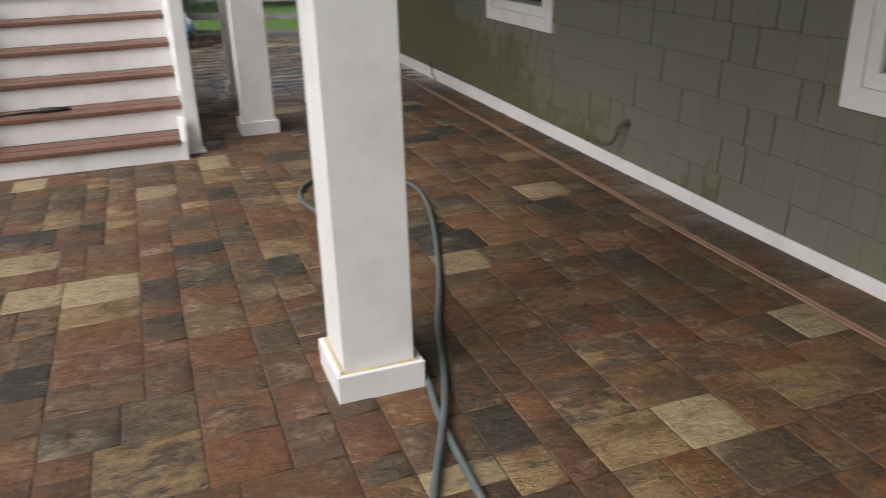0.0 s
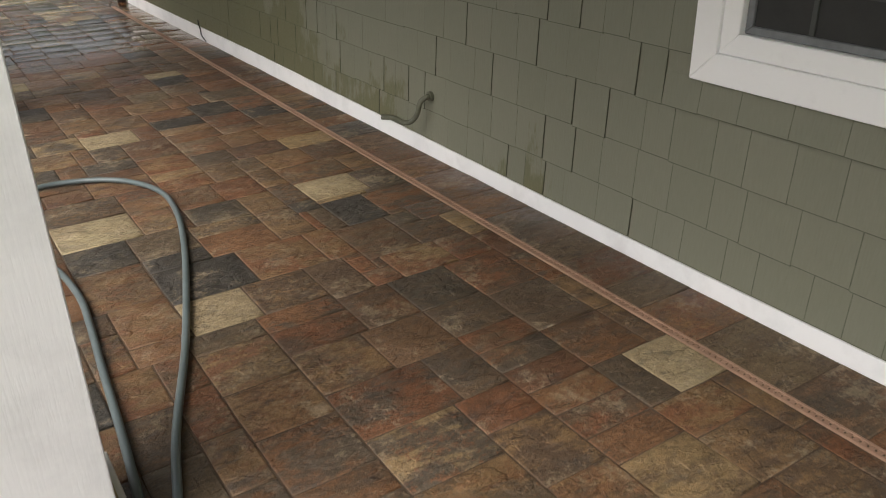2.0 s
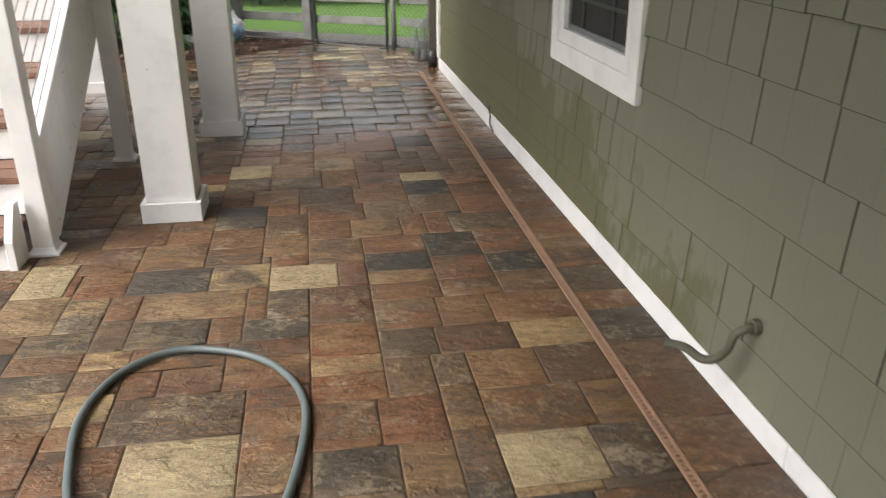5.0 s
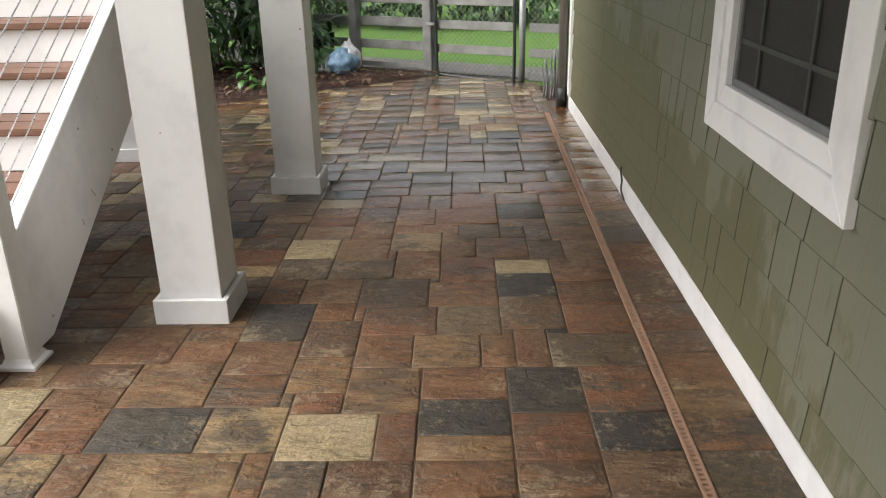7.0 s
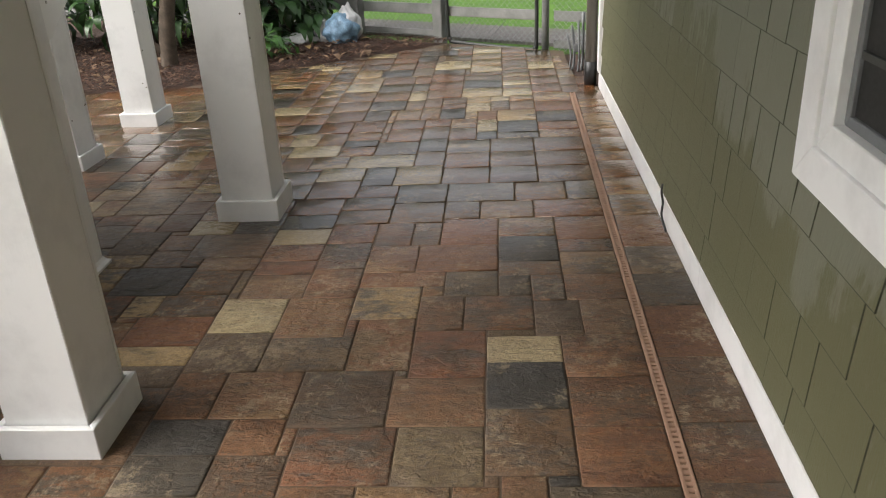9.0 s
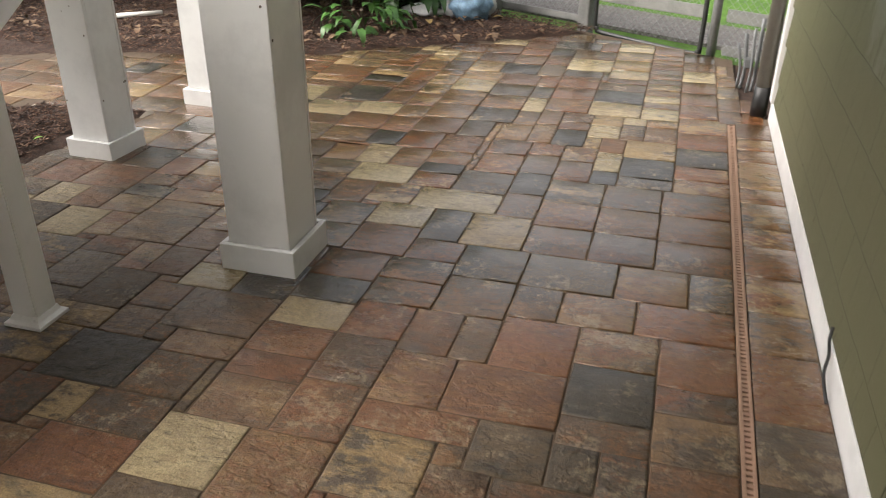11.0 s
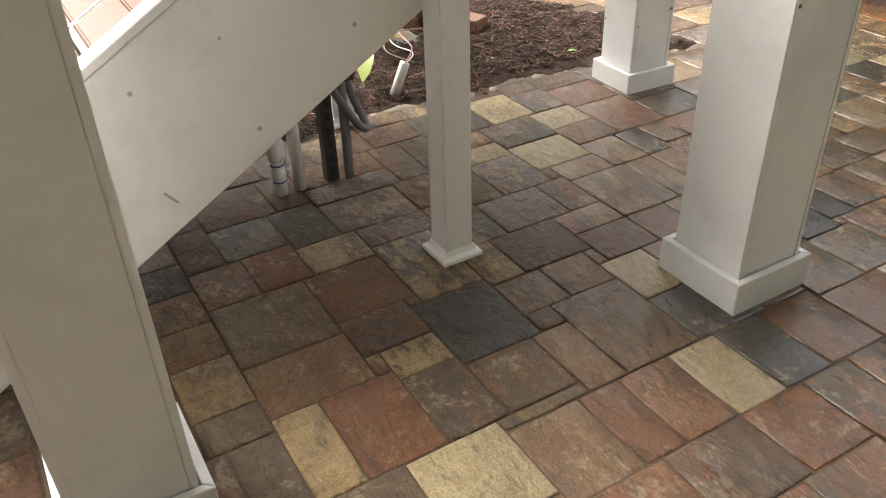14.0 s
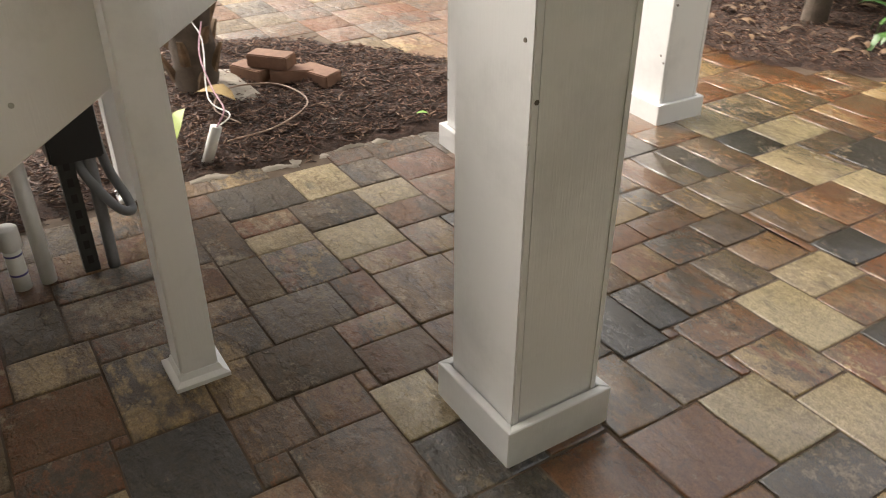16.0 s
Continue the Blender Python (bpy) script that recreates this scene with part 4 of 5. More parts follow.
for k, (x, y, z, a, s, mt, lb) in enumerate(((-0.96, 7.80, 0.06, 1.9, 0.15, LEAF_PALE, "fallen lime green leaf"), (-1.28, 8.0, 0.13, 0.6, 0.2, LEAF_DRY, "curled dry tan leaf"), (-0.78, 8.75, 0.05, 1.0, 0.05, LEAF_LIGHT, "small yellow-green fallen leaf"), (0.05, 11.6, 0.05, 1.0, 0.12, LEAF_DRY, "dry yellow leaf on mulch"), (0.3, 11.75, 0.05, 2.0, 0.12, LEAF_DRY, "dry yellow leaf on mulch"), (-0.25, 11.4, 0.05, 3.0, 0.12, LEAF_DRY, "dry yellow leaf on mulch"), (0.7, 12.1, 0.05, 0.3, 0.1, LEAF_DRY, "dry yellow leaf on mulch"))):
    bm = bmesh.new()
    leaf(bm, (0, 0, 0), a, 1.35 if mt is LEAF_PALE else 0.35, s, s * (0.62 if mt is LEAF_PALE else 0.5), 0.12, 0.12)
    ob = tagged(mesh_ob("fallen_leaf", bm, mt, smooth=True), lb, "leaf", "fallen leaves")
    ob.location = (x, y, z)


litter_rng = random.Random(61)
litter = bmesh.new()
while len(litter.verts) < 15 * 420:
    x, y = litter_rng.uniform(-4.2, 1.4), litter_rng.uniform(10.5, 12.8)
    if bed_far(x, y) > 0.05:
        size = litter_rng.uniform(0.04, 0.11)
        leaf(litter, (x, y, 0.045 + litter_rng.uniform(0, 0.02)), litter_rng.uniform(0, 6.28), litter_rng.uniform(-0.1, 0.5), size, size * 0.5, 0.15, 0.15)
tagged(mesh_ob("leaf_litter", litter, LITTER, smooth=True), "scattered dry brown leaves on the far mulch", "leaf litter", kind="stuff")


def bag(x, y, sx, sy, sz, mat, seed, label, z=0.03):
    """A slumped plastic sack with folds and a gathered mouth."""
    bm = bmesh.new()
    bmesh.ops.create_icosphere(bm, subdivisions=4, radius=1.0)
    for v in bm.verts:
        c = v.co.copy()
        w = 1 + 0.12 * (0.5 - abs(noise.noise(c * 4.5 + Vector((seed, seed, 0))))) + 0.28 * noise.noise(c * 2.2 + Vector((seed, 0, 0))) + 0.10 * noise.noise(c * 6 + Vector((0, seed, 0)))
        zz = max(-0.75, c.z) * w
        pinch = 1.0 - 0.45 * max(0, c.z) ** 2
        v.co = (c.x * sx * w * pinch, c.y * sy * w * pinch, (zz + 0.75) * sz * 0.6)
    ob = tagged(mesh_ob("bag", bm, mat, smooth=True), label, "bag", "garden bags")
    ob.location = (x, y, z)
    return ob


bag(0.52, 12.12, 0.16, 0.13, 0.24, BAG_BLUE, 3, "blue and white plastic garden sack standing in mulch")
bag(0.36, 12.18, 0.10, 0.10, 0.17, BAG_WHITE, 5, "slumped clear white plastic sack")
bag(0.58, 12.2, 0.12, 0.1, 0.30, BAG_WHITE, 8, "crumpled white plastic sack behind the blue one")
bag(0.12, 12.12, 0.17, 0.09, 0.09, BAG_WHITE, 7, "flat white plastic sack lying on mulch")
pl = tagged(mesh_ob("loose_pipe", tube([(-2.1, 11.25, 0.06), (-1.8, 11.42, 0.07)], 0.018, 12), PVC, smooth=True), "short white pipe lying in the far mulch", "pipe")


# ---- shingles: overlapping courses, each piece with its own butt edge ----
EXPO, FIRST_Z = 0.1885, 0.0415
shingle_rng = random.Random(9)
near_meshes = {}
fverts, ffaces = [], []
near_count = 0


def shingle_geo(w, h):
    """Tapered shingle, thick at the butt, with a darker rim along the butt and both sides."""
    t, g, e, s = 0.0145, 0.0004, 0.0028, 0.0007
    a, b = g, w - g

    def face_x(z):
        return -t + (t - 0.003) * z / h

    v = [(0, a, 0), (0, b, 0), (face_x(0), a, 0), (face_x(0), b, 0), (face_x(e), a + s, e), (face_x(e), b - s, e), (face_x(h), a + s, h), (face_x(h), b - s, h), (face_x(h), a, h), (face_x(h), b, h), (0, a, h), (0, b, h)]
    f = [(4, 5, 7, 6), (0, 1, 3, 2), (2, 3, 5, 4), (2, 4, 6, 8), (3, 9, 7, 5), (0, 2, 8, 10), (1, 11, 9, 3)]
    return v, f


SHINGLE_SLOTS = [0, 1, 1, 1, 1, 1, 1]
fmats = []
z = FIRST_Z
while z < 2.42:
    y = -1.5 - shingle_rng.random() * 0.15
    while y < CORNER_Y - 0.08:
        w = shingle_rng.choice((0.125, 0.13, 0.155, 0.165, 0.18, 0.185, 0.195))
        w = min(w, CORNER_Y - 0.071 - y)
        lo, hh = z + shingle_rng.uniform(-0.003, 0.003), EXPO + 0.012
        hit = None
        for a, b in WINDOWS:
            if y + w > a and y < b and lo + hh > WIN_Z0 and lo < WIN_Z1:
                hit = (a, b)
        pieces = [(y, w, lo, hh)]
        if hit:
            pieces = []
            if lo < WIN_Z0 - 0.02:
                pieces.append((y, w, lo, WIN_Z0 - lo - 0.001))
            else:
                if y < hit[0] - 0.01:
                    pieces.append((y, hit[0] - y - 0.001, lo, hh))
                if y + w > hit[1] + 0.01:
                    pieces.append((hit[1] + 0.001, y + w - hit[1] - 0.001, lo, hh))
        for py, pw, pz, ph in pieces:
            if pw < 0.012:
                continue
            foot = base_top(py) + 0.003
            if pz < foot:
                ph, pz = ph - (foot - pz), foot
            if 2.8 < py < 7.1 and pz < 1.35 and near_count < 300:
                near_count += 1
                key = (round(pw, 2), round(ph, 2))
                if key not in near_meshes:
                    me = bpy.data.meshes.new("shingle")
                    v, f = shingle_geo(*key)
                    me.from_pydata(v, [], f)
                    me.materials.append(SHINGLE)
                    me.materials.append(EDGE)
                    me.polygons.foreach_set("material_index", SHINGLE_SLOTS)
                    near_meshes[key] = me
                ob = new("shingle", near_meshes[key])
                ob.parent = wall
                ob.location = (WALL_X - 0.0005, py, pz)
            else:
                v, f = shingle_geo(pw, ph)
                k = len(fverts)
                fverts += [(q[0] + WALL_X - 0.0005, q[1] + py, q[2] + pz) for q in v]
                ffaces += [tuple(k + i for i in q) for q in f]
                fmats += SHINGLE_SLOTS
        y += w
    z += EXPO
me = bpy.data.meshes.new("shingle_field")
me.from_pydata(fverts, [], ffaces)
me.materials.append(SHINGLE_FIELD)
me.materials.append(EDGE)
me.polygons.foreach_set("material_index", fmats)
fld = new("shingle_field", me)
fld.parent = wall
tagged(fld, kind="stuff")

# ---- paving: three stone sizes, two by three, three by three and four by three modules ----
patio = tagged(mesh_ob("patio", box(-4.2, -1.5, -0.12, 2.648, CORNER_Y, -0.0045, 0), SAND), "patio of multicoloured tumbled pavers, damp in places", "patio", kind="structure")


def patio_in(x, y):
    if x > DRAIN_X0 + SKEW * (y - 5.95) and y < 10.1:
        return False
    if x > 2.62 - 0.14 * max(0, y - 10.2) or y > fence_y(x) - 0.12:
        return False
    if y > 6.0 and bed_near(x, y) > 0.02:
        return False
    if x < -0.72 and 6.0 < y < 7.5:
        return False
    if x > -0.75:
        return y < far_edge(x)
    if y > 7.5:
        return BED_R < math.hypot(x - BC[0], y - BC[1]) < 3.0
    return y < 6.0


# stones that stand out, by tone and by stretch of the patio, in half modules: left edge from the drain, front edge from the line y = 6.2, width, depth
CREAM_STONES_SOUTH = ((-26, -109, 6, 6), (-46, -107, 6, 3), (-6, -99, 4, 6), (-32, -72, 6, 6), (-72, -64, 6, 7), (-78, -63, 6, 6), (-11, -52, 6, 6), (-80, -52, 7, 6), (-36, -50, 6, 7), (-64, -29, 6, 6), (-29, -18, 7, 5), (-54, -17, 5, 6), (-82, -17, 5, 6), (-12, 14, 6, 4), (-36, 19, 6, 6), (-35, 37, 6, 4))
CREAM_STONES_NORTH = ((-45, 40, 5, 4), (-66, 40, 3, 5), (-64, 45, 5, 5), (-75, 47, 6, 5), (-69, 51, 4, 5), (-34, 56, 6, 5), (-31, 61, 9, 5), (-39, 67, 6, 4), (-41, 71, 4, 5), (-14, 76, 3, 6), (-55, 86, 5, 5), (-16, 87, 4, 5), (-60, 91, 3, 7), (-17, 96, 7, 6), (-10, 97, 5, 4), (-16, 115, 6, 5))
TAN_STONES_SOUTH = ((-33, -114, 4, 4), (-33, -109, 7, 6), (-40, -109, 4, 5), (-33, -103, 6, 4), (-68, -100, 8, 7), (-13, -73, 6, 4), (-64, -36, 6, 6), (-76, -36, 5, 6), (-19, -29, 6, 6), (-53, -25, 5, 7), (-41, -24, 8, 6), (-35, -18, 6, 6), (-6, -13, 6, 6), (-50, 10, 5, 4), (-30, 13, 6, 4), (-23, 14, 5, 7), (-43, 14, 7, 3))
TAN_STONES_NORTH = ((-23, 21, 5, 5), (-56, 27, 8, 5), (-67, 28, 3, 6), (-11, 40, 6, 3), (-63, 40, 6, 5), (-52, 41, 3, 5), (-59, 46, 3, 5), (-34, 51, 6, 5), (-61, 51, 4, 4), (-39, 55, 5, 5), (-36, 61, 5, 4), (-49, 62, 4, 4), (-49, 66, 4, 5), (-5, 72, 5, 3), (-54, 73, 5, 3), (-5, 77, 5, 3), (-10, 82, 5, 5))
CHARCOAL_STONES = ((-32, -66, 8, 7), (-12, -60, 4, 7), (-38, -56, 6, 6), (-81, -43, 7, 6), (-6, -18, 6, 5), (-43, -18, 8, 6), (-19, -16, 7, 5), (-12, -13, 6, 7), (-12, 8, 6, 6), (-48, 26, 7, 6), (-11, 32, 6, 6), (-35, 41, 6, 3), (-45, 59, 5, 3), (-33, 70, 5, 3), (-11, 75, 6, 6), (-42, 77, 4, 5), (-20, 83, 4, 6), (-52, 93, 6, 7), (-52, 103, 5, 3))
SLATE_STONES = ((-25, -115, 7, 5), (-72, -92, 6, 6), (-15, -79, 5, 6), (-32, -56, 6, 6), (-25, -51, 6, 5), (-17, -34, 3, 5), (-41, -29, 7, 5), (-31, -29, 4, 4), (-8, -6, 8, 6), (-18, 0, 6, 6), (-36, 13, 6, 6), (-55, 14, 7, 7), (-65, 17, 5, 5), (-65, 22, 6, 4), (-16, 25, 5, 5), (-52, 35, 5, 6), (-57, 39, 5, 4), (-75, 40, 6, 7), (-69, 46, 5, 5), (-23, 48, 6, 6), (-74, 52, 5, 4), (-28, 54, 4, 6), (-49, 71, 4, 5))
EARTH_STONES_SOUTH = ((-20, -107, 5, 6), (-72, -81, 8, 6), (-9, -80, 6, 7), (-20, -73, 4, 7), (-37, -71, 5, 6), (-13, -68, 5, 7), (-24, -66, 6, 7), (-17, -66, 3, 6), (-38, -63, 6, 7), (-44, -59, 6, 7), (-26, -59, 6, 5), (-19, -59, 4, 7), (-6, -59, 4, 6), (-20, -46, 5, 6), (-40, -43, 8, 6), (-37, -37, 5, 4), (-25, -33, 6, 5), (-25, -26, 6, 6), (-12, -19, 6, 6))
EARTH_STONES_STAIRS = ((-22, -18, 3, 5), (-25, -13, 6, 7), (-36, -12, 5, 5), (-42, -12, 6, 7), (-18, -11, 6, 5), (-30, -10, 5, 6), (-50, -9, 7, 4), (-36, -7, 6, 6), (-25, -6, 5, 6), (-20, -6, 6, 6), (-14, -6, 3, 6), (-11, -6, 3, 6), (-48, -5, 7, 7), (-30, -4, 4, 7), (-6, 0, 6, 6), (-25, 0, 7, 6), (-12, 1, 6, 7), (-6, 6, 6, 6), (-19, 6, 7, 6))
EARTH_STONES_MIDDLE = ((-25, 7, 6, 6), (-32, 7, 6, 6), (-6, 12, 6, 6), (-18, 12, 6, 7), (-48, 14, 5, 6), (-43, 17, 7, 5), (-8, 18, 4, 6), (-4, 18, 4, 6), (-18, 19, 4, 6), (-14, 19, 6, 6), (-30, 19, 6, 4), (-54, 21, 5, 6), (-49, 21, 4, 5), (-42, 22, 6, 4), (-35, 25, 6, 5), (-64, 26, 5, 7), (-24, 27, 8, 3), (-19, 30, 8, 6), (-35, 30, 6, 3))
EARTH_STONES_NORTH = ((-47, 32, 4, 4), (-43, 34, 8, 6), (-71, 34, 6, 3), (-17, 36, 6, 7), (-47, 36, 4, 4), (-5, 37, 5, 5), (-69, 37, 6, 3), (-69, 40, 3, 5), (-49, 41, 4, 5), (-7, 43, 7, 5), (-13, 43, 6, 5), (-17, 43, 4, 5), (-57, 43, 5, 3), (-35, 45, 6, 5), (-65, 51, 4, 5), (-73, 56, 5, 6), (-40, 60, 4, 6), (-45, 62, 5, 5), (-45, 71, 4, 5))
H = U / 2
NX, NORTH_ROWS, SOUTH_ROWS = 140, 156, 184
X0, Y0 = 2.389 - NX * H, 6.20 - SOUTH_ROWS * H
fixed = []
for tone, rows in (("cream", CREAM_STONES_SOUTH), ("cream", CREAM_STONES_NORTH), ("tan", TAN_STONES_SOUTH), ("tan", TAN_STONES_NORTH), ("charcoal", CHARCOAL_STONES), ("slate", SLATE_STONES), ("earth", EARTH_STONES_SOUTH), ("earth", EARTH_STONES_STAIRS), ("earth", EARTH_STONES_MIDDLE), ("earth", EARTH_STONES_NORTH)):
    fixed += [(i + NX, j + SOUTH_ROWS, w, h, tone) for i, j, w, h in rows]


def lay(rng, fixed, cols, rows):
    """Fill a grid of half modules with stones round those already set; returns (i, j, w, h, tone)."""
    cell, out = {}, []

    def clear(i, j, w, h):
        return i + w <= cols and j + h <= rows and all((a, b) not in cell for a in range(i, i + w) for b in range(j, j + h))

    def put(i, j, w, h, tone):
        for a in range(i, i + w):
            for b in range(j, j + h):
                cell[a, b] = len(out)
        out.append([i, j, w, h, tone])

    def taken(a, b):
        return (a, b) in cell or not 0 <= a < cols

    for i, j, w, h, tone in fixed:
        if clear(i, j, w, h):
            put(i, j, w, h, tone)

    def close_slots(deep):
        # narrow slots beside a set stone go to that stone
        for s in out:
            for di, dj in ((-1, 0), (1, 0), (0, -1), (0, 1)):
                i, j, w, h, tone = s
                if tone in ("cream", "charcoal") and (w if di else h) > 5:
                    continue
                if di:
                    a = i - 1 if di < 0 else i + w
                    strip, past = [(a, b) for b in range(j, j + h)], [(a + deep * di, b) for b in range(j, j + h)]
                else:
                    b = j - 1 if dj < 0 else j + h
                    strip, past = [(a, b) for a in range(i, i + w)], [(a, b + deep * dj) for a in range(i, i + w)]
                if all(not taken(*c) for c in strip) and sum(taken(*c) for c in past) * 3 > len(past) and w + abs(di) <= 9 and h + abs(dj) <= 8:
                    for c in strip:
                        cell[c] = cell[i, j]
                    s[:4] = i + min(0, di), j + min(0, dj), w + abs(di), h + abs(dj)

    close_slots(1), close_slots(2), close_slots(1), close_slots(1)
    usual = {(6, 6): 0.0, (8, 6): 0.2, (4, 6): 1.3, (6, 4): 0.9}
    cost_of = {(w, h): min(c + 0.8 * (abs(w - p) + abs(h - q)) for (p, q), c in usual.items()) + (1.5 if min(w, h) < 4 else 0) + (4 if min(w, h) < 3 else 0) for w in range(1, 10) for h in range(1, 8)}

    def fill(i0, i1, j0, j1, spread):
        """Lay stones on all free cells of a stretch, front to back."""
        for b in range(j0, j1):
            for a in range(i0, i1):
                if (a, b) in cell:
                    continue
                best = None
                for (w, h), cost in cost_of.items():
                    cost += rng.random() * spread
                    if (best and cost >= best[0]) or not clear(a, b, w, h):
                        continue
                    # slivers that this stone would leave
                    for q in range(b, b + h):
                        if not taken(a + w, q) and (taken(a + w + 1, q) or taken(a + w + 2, q)):
                            cost += 1.0
                    for p in range(a, a + w):
                        if (p, b + h) not in cell and ((p, b + h + 1) in cell or (p, b + h + 2) in cell):
                            cost += 1.0
                    if best is None or cost < best[0]:
                        best = (cost, w, h)
                put(a, b, best[1], best[2], None)

    def lift(k):
        i, j, w, h, tone = out[k]
        for a in range(i, i + w):
            for b in range(j, j + h):
                del cell[a, b]
        out[k][2] = out[k][3] = 0

    def thin(keys):
        return sum(6 + (out[k][2] * out[k][3] < 6) if min(out[k][2:4]) < 3 else 1 if min(out[k][2:4]) == 3 else 0 for k in keys)

    fill(0, cols, 0, rows, 0.5)
    # relay the stones round a sliver until it is gone
    for k in range(len(out)):
        i, j, w, h, tone = out[k]
        if tone or not w or min(w, h) > 2 or i < 40 or not 40 < j < 320:
            continue
        for attempt in range(14):
            ra, rb = (9, 9) if attempt < 7 else (14, 12)
            span = (max(0, i - ra), min(cols, i + w + ra), max(0, j - rb), min(rows, j + h + rb))
            near = {m for m in {cell.get((a, b)) for a in range(*span[:2]) for b in range(*span[2:])} if m is not None and out[m][4] is None}
            old = [out[m][:] for m in near]
            before = thin(near)
            for m in near:
                lift(m)
            mark = len(out)
            box_of = (min(o[0] for o in old), max(o[0] + o[2] for o in old), min(o[1] for o in old), max(o[1] + o[3] for o in old))
            fill(*box_of, 2.0)
            made = range(mark, len(out))
            if thin(made) < before:
                if not any(min(out[m][2:4]) < 3 for m in made):
                    break
                i, j, w, h = next(out[m][:4] for m in made if min(out[m][2:4]) < 3)
            else:
                for m in made:
                    lift(m)
                del out[mark:]
                for o in old:
                    put(*o)
    # a stone that spans more than a thin strip beside it is cut where the strip ends
    for k in range(len(out)):
        i, j, w, h, tone = out[k]
        if min(w, h) > 2:
            continue
        tall = h >= w
        for side in (-1, 1):
            edge = (i - 1 if side < 0 else i + w) if tall else (j - 1 if side < 0 else j + h)
            at = (edge, j + h // 2) if tall else (i + w // 2, edge)
            if at not in cell:
                continue
            m = cell[at]
            o = out[m]
            lo, n, olo, on = (j, h, o[1], o[3]) if tall else (i, w, o[0], o[2])
            if o[4] is None and olo <= lo and olo + on >= lo + n and on > n and min(o[2], o[3]) > 2:
                rest = [(olo, lo - olo), (lo + n, olo + on - lo - n)]
                if any(0 < length < 3 for _, length in rest):
                    continue
                spare = [o[:] for _, length in rest if length]
                for piece, (start, length) in zip(spare, [r for r in rest if r[1]]):
                    if tall:
                        piece[1], piece[3] = start, length
                    else:
                        piece[0], piece[2] = start, length
                    put(*piece)
                if tall:
                    o[1], o[3] = lo, n
                else:
                    o[0], o[2] = lo, n
                break
    # strips too thin for a stone are given to the stones along their sides
    for _ in range(3):
        for k, s in enumerate(out):
            i, j, w, h, tone = s
            if min(w, h) > 2 or not w:
                continue
            tall = h >= w
            for side in (-1, 1):
                lo, n = (j, h) if tall else (i, w)
                edge = (i - 1 if side < 0 else i + w) if tall else (j - 1 if side < 0 else j + h)
                row = [cell.get((edge, q) if tall else (q, edge)) for q in range(lo, lo + n)]
                ok = None not in row
                for m in set(row) if ok else ():
                    o = out[m]
                    ok &= (o[1] >= lo and o[1] + o[3] <= lo + n) if tall else (o[0] >= lo and o[0] + o[2] <= lo + n)
                    ok &= (o[2] + w if tall else o[3] + h) <= 10
                if ok:
                    for m in set(row):
                        o = out[m]
                        if tall:
                            o[0], o[2] = min(o[0], i), o[2] + w
                        else:
                            o[1], o[3] = min(o[1], j), o[3] + h
                        for a in range(o[0], o[0] + o[2]):
                            for b in range(o[1], o[1] + o[3]):
                                cell[a, b] = m
                    s[2] = s[3] = 0
                    break
    return [s for s in out if s[2]]


stones = lay(random.Random(5), fixed, NX, SOUTH_ROWS + NORTH_ROWS)
paver_rng = random.Random(1060)
rects = []
for i, j, w, h, tone in stones:
    x, y = X0 + i * H, Y0 + j * H
    if patio_in(x + w * H / 2, y + h * H / 2):
        wide = w * H
        if i + w == NX and y < 10.0:
            wide = DRAIN_X0 + SKEW * (y + h * H / 2 - 5.95) - x
        rects.append((x, y, wide, h * H, tone))
y = -1.0
while y < 10.1:
    h = paver_rng.choice((0.165, 0.245, 0.245, 0.33))
    left = DRAIN_X1 + SKEW * (y + h / 2 - 5.95)
    rects.append((left, y, 2.648 - left, h, None))
    y += h

for y in [10.1 + 0.2424 * k for k in range(6)]:
    for left in (DRAIN_X0 + 0.002, DRAIN_X0 + 0.125):
        right = min(left + 0.123, 2.63 - 0.17 * max(0, y + 0.12 - 10.2))
        if right - left > 0.05 and y < fence_y(left) - 0.3:
            rects.append((left, y + 0.012, right - left, 0.2424, None))


def stone_geo(w, d, r):
    """A tumbled stone: wavering, worn arris and a slightly uneven top."""
    base = []
    for (ax, ay), (bx, by) in (((0, 0), (1, 0)), ((1, 0), (1, 1)), ((1, 1), (0, 1)), ((0, 1), (0, 0))):
        base += [(ax + (bx - ax) * k / 2, ay + (by - ay) * k / 2, k) for k in range(2)]
    n, rings = len(base), []
    for inset, z in ((0.0002, -0.011), (0.0008, -0.0032), (0.0028, -0.0009), (0.0078, 0.0003)):
        q = []
        for px, py, k in base:
            i = min(inset + r.uniform(0, 0.0018) + (0.0014 if k == 0 else 0), 0.4 * min(w, d))
            q.append((min(max(px * w, i), w - i), min(max(py * d, i), d - i), z + r.uniform(-0.0008, 0.0008)))
        rings.append(q)
    v = [p for q in rings for p in q]
    f = [tuple(range(3 * n, 4 * n))]
    for a in range(3):
        for k in range(n):
            f.append((n * a + k, n * a + (k + 1) % n, n * a + n + (k + 1) % n, n * a + n + k))
    return v, f


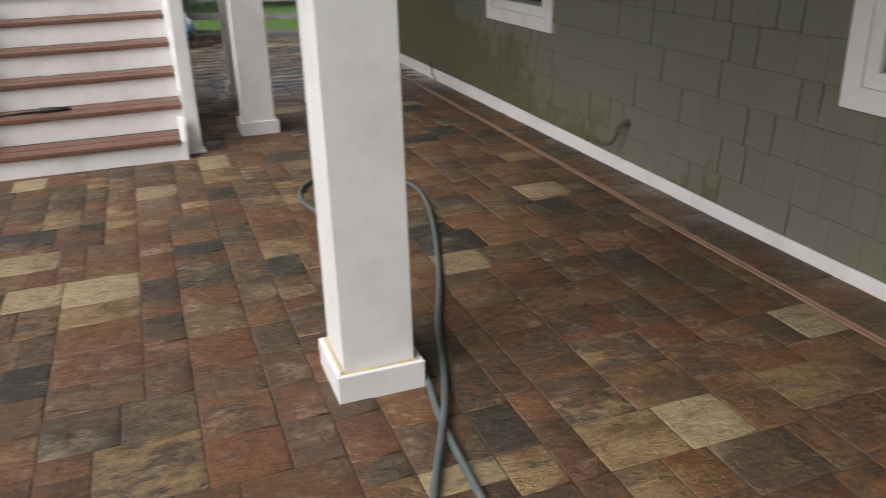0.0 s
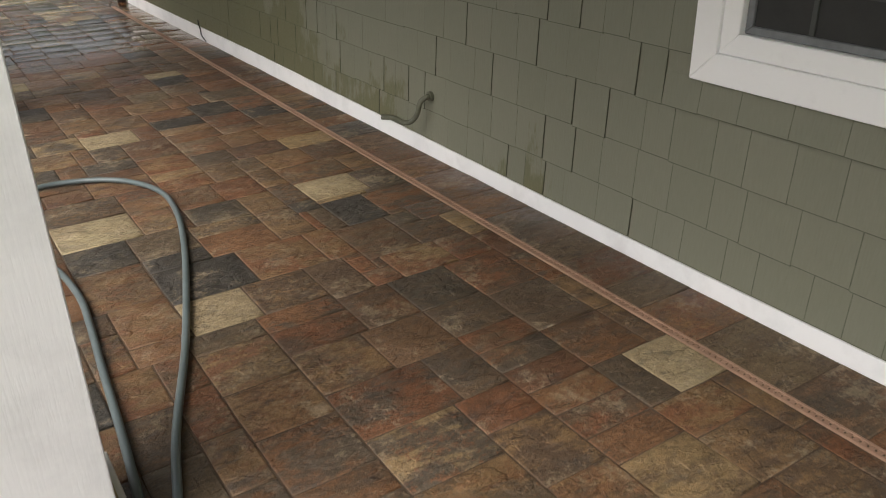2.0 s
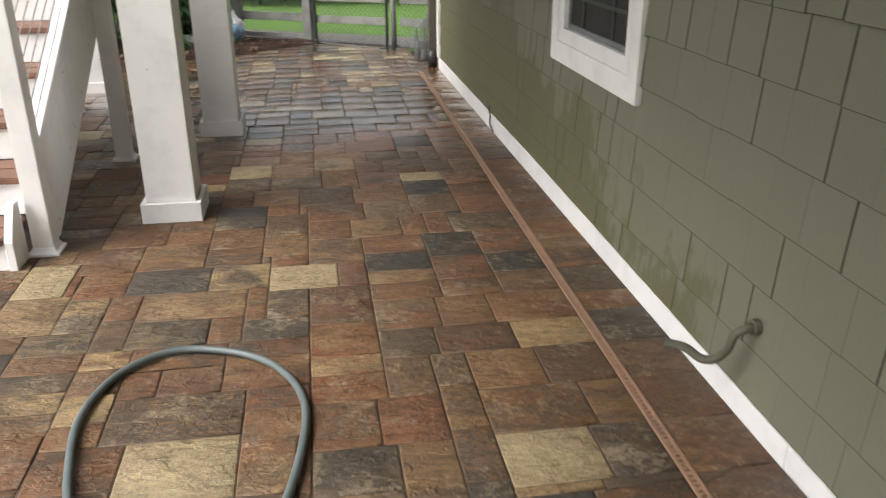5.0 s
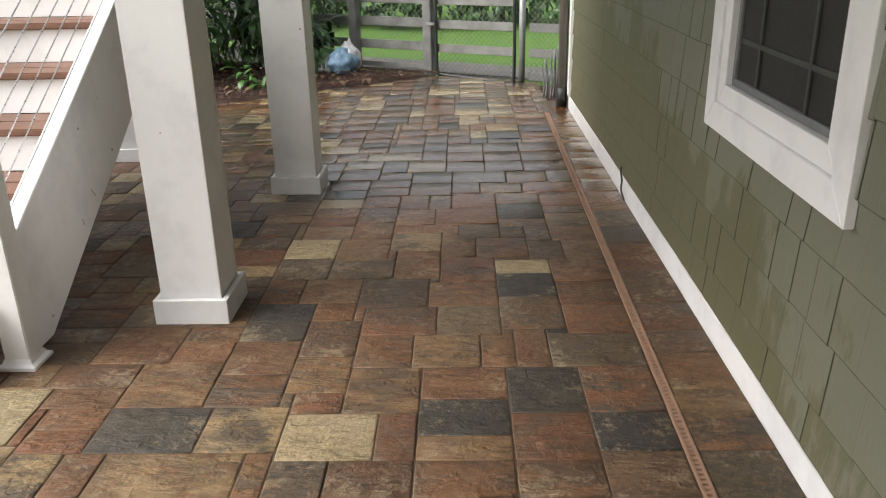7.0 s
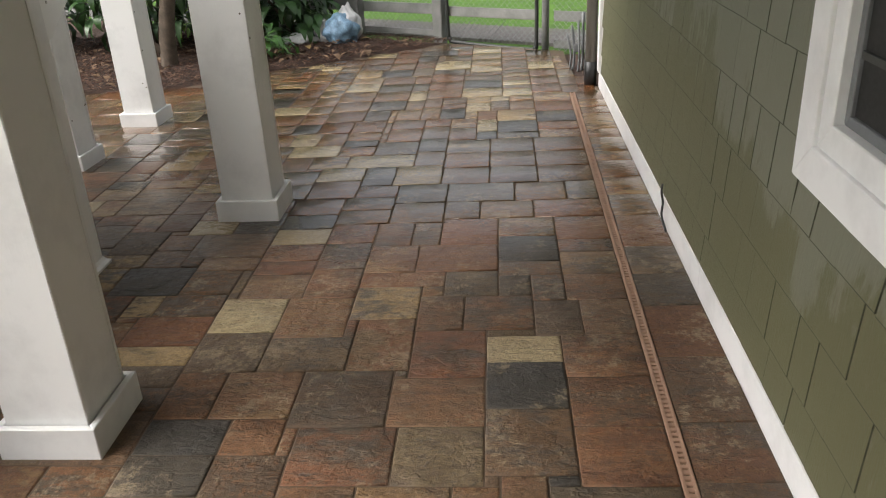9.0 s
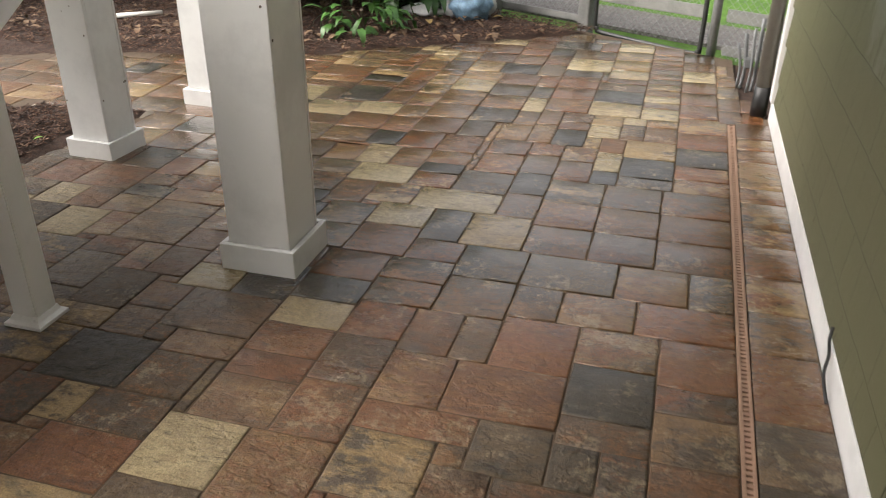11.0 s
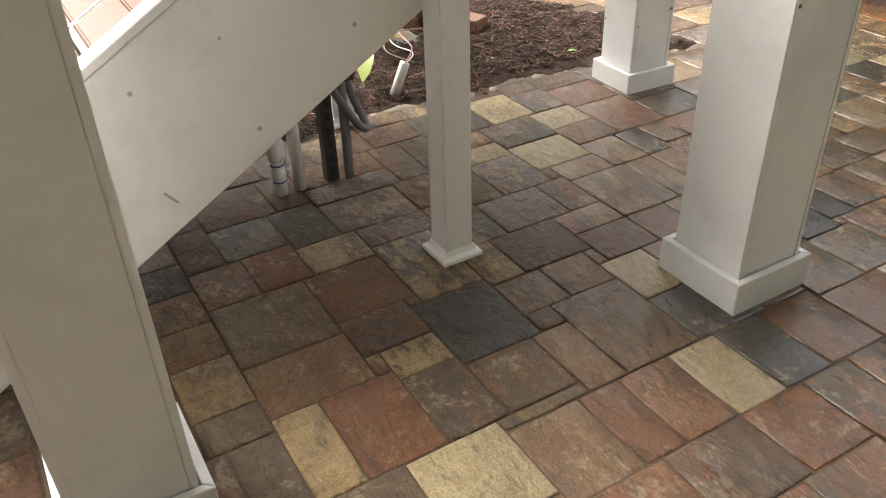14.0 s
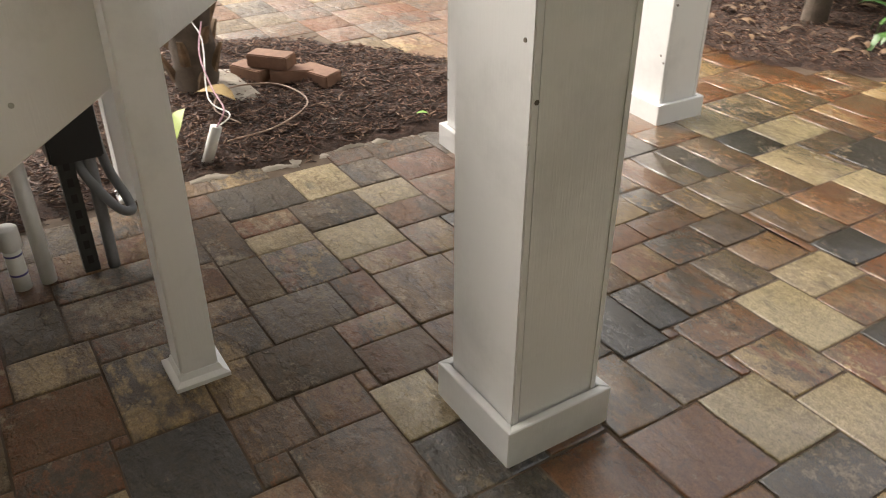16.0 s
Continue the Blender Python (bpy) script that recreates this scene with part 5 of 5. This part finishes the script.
TONES = ["earth", "cream", "charcoal", "tan", "slate"]
stone_meshes = {}
gv, gf, gm = [], [], []
parts_made = 0
for x, y, w, d, tone in rects:
    if tone is None:
        q = paver_rng.random()
        open_air = y > 8.6
        tone = "tan" if q < (0.28 if open_air else 0.10) else "charcoal" if q > 0.965 else "slate" if 0.30 < q < 0.40 else "cream" if (open_air and q > 0.935) else "earth"
    if x > -0.35 and 2.3 < y < 8.35 and parts_made < 300:
        parts_made += 1
        key = (round(w, 3), round(d, 3), tone, paver_rng.randrange(3))
        if key not in stone_meshes:
            me = bpy.data.meshes.new("paver")
            v, f = stone_geo(w, d, paver_rng)
            me.from_pydata(v, [], f)
            me.materials.append(PAVER[tone, False])
            me.polygons.foreach_set("use_smooth", [True] * len(f))
            stone_meshes[key] = me
        ob = new("paver", stone_meshes[key])
        ob.parent = patio
        ob.location = (x, y, paver_rng.uniform(-0.002, 0.0015))
        ob.rotation_euler = (paver_rng.uniform(-0.004, 0.004), paver_rng.uniform(-0.004, 0.004), paver_rng.uniform(-0.004, 0.004))
    else:
        v, f = stone_geo(w, d, paver_rng)
        k, dz = len(gv), paver_rng.uniform(-0.002, 0.0015)
        gv += [(p[0] + x, p[1] + y, p[2] + dz) for p in v]
        gf += [tuple(k + i for i in q) for q in f]
        gm += [TONES.index(tone)] * len(f)
me = bpy.data.meshes.new("paver_field")
me.from_pydata(gv, [], gf)
for tone in TONES:
    me.materials.append(PAVER[tone, True])
me.polygons.foreach_set("material_index", gm)
me.polygons.foreach_set("use_smooth", [True] * len(gm))
fld = new("paver_field", me)
fld.parent = patio
tagged(fld, kind="stuff")
slab = bmesh.new()
rim = [(-4.2, CORNER_Y + 0.001), (2.5, CORNER_Y + 0.001), (2.5, 11.52), (0.54, 12.56), (-4.2, 12.56)]
lo, hi = [slab.verts.new((x, y, -0.12)) for x, y in rim], [slab.verts.new((x, y, -0.0045)) for x, y in rim]
slab.faces.new(lo[::-1]), slab.faces.new(hi)
for k in range(5):
    slab.faces.new((lo[k], lo[(k + 1) % 5], hi[(k + 1) % 5], hi[k]))
patio2 = tagged(mesh_ob("path_base", slab, SAND), "sand bed under the garden end of the paving", "path", kind="structure")
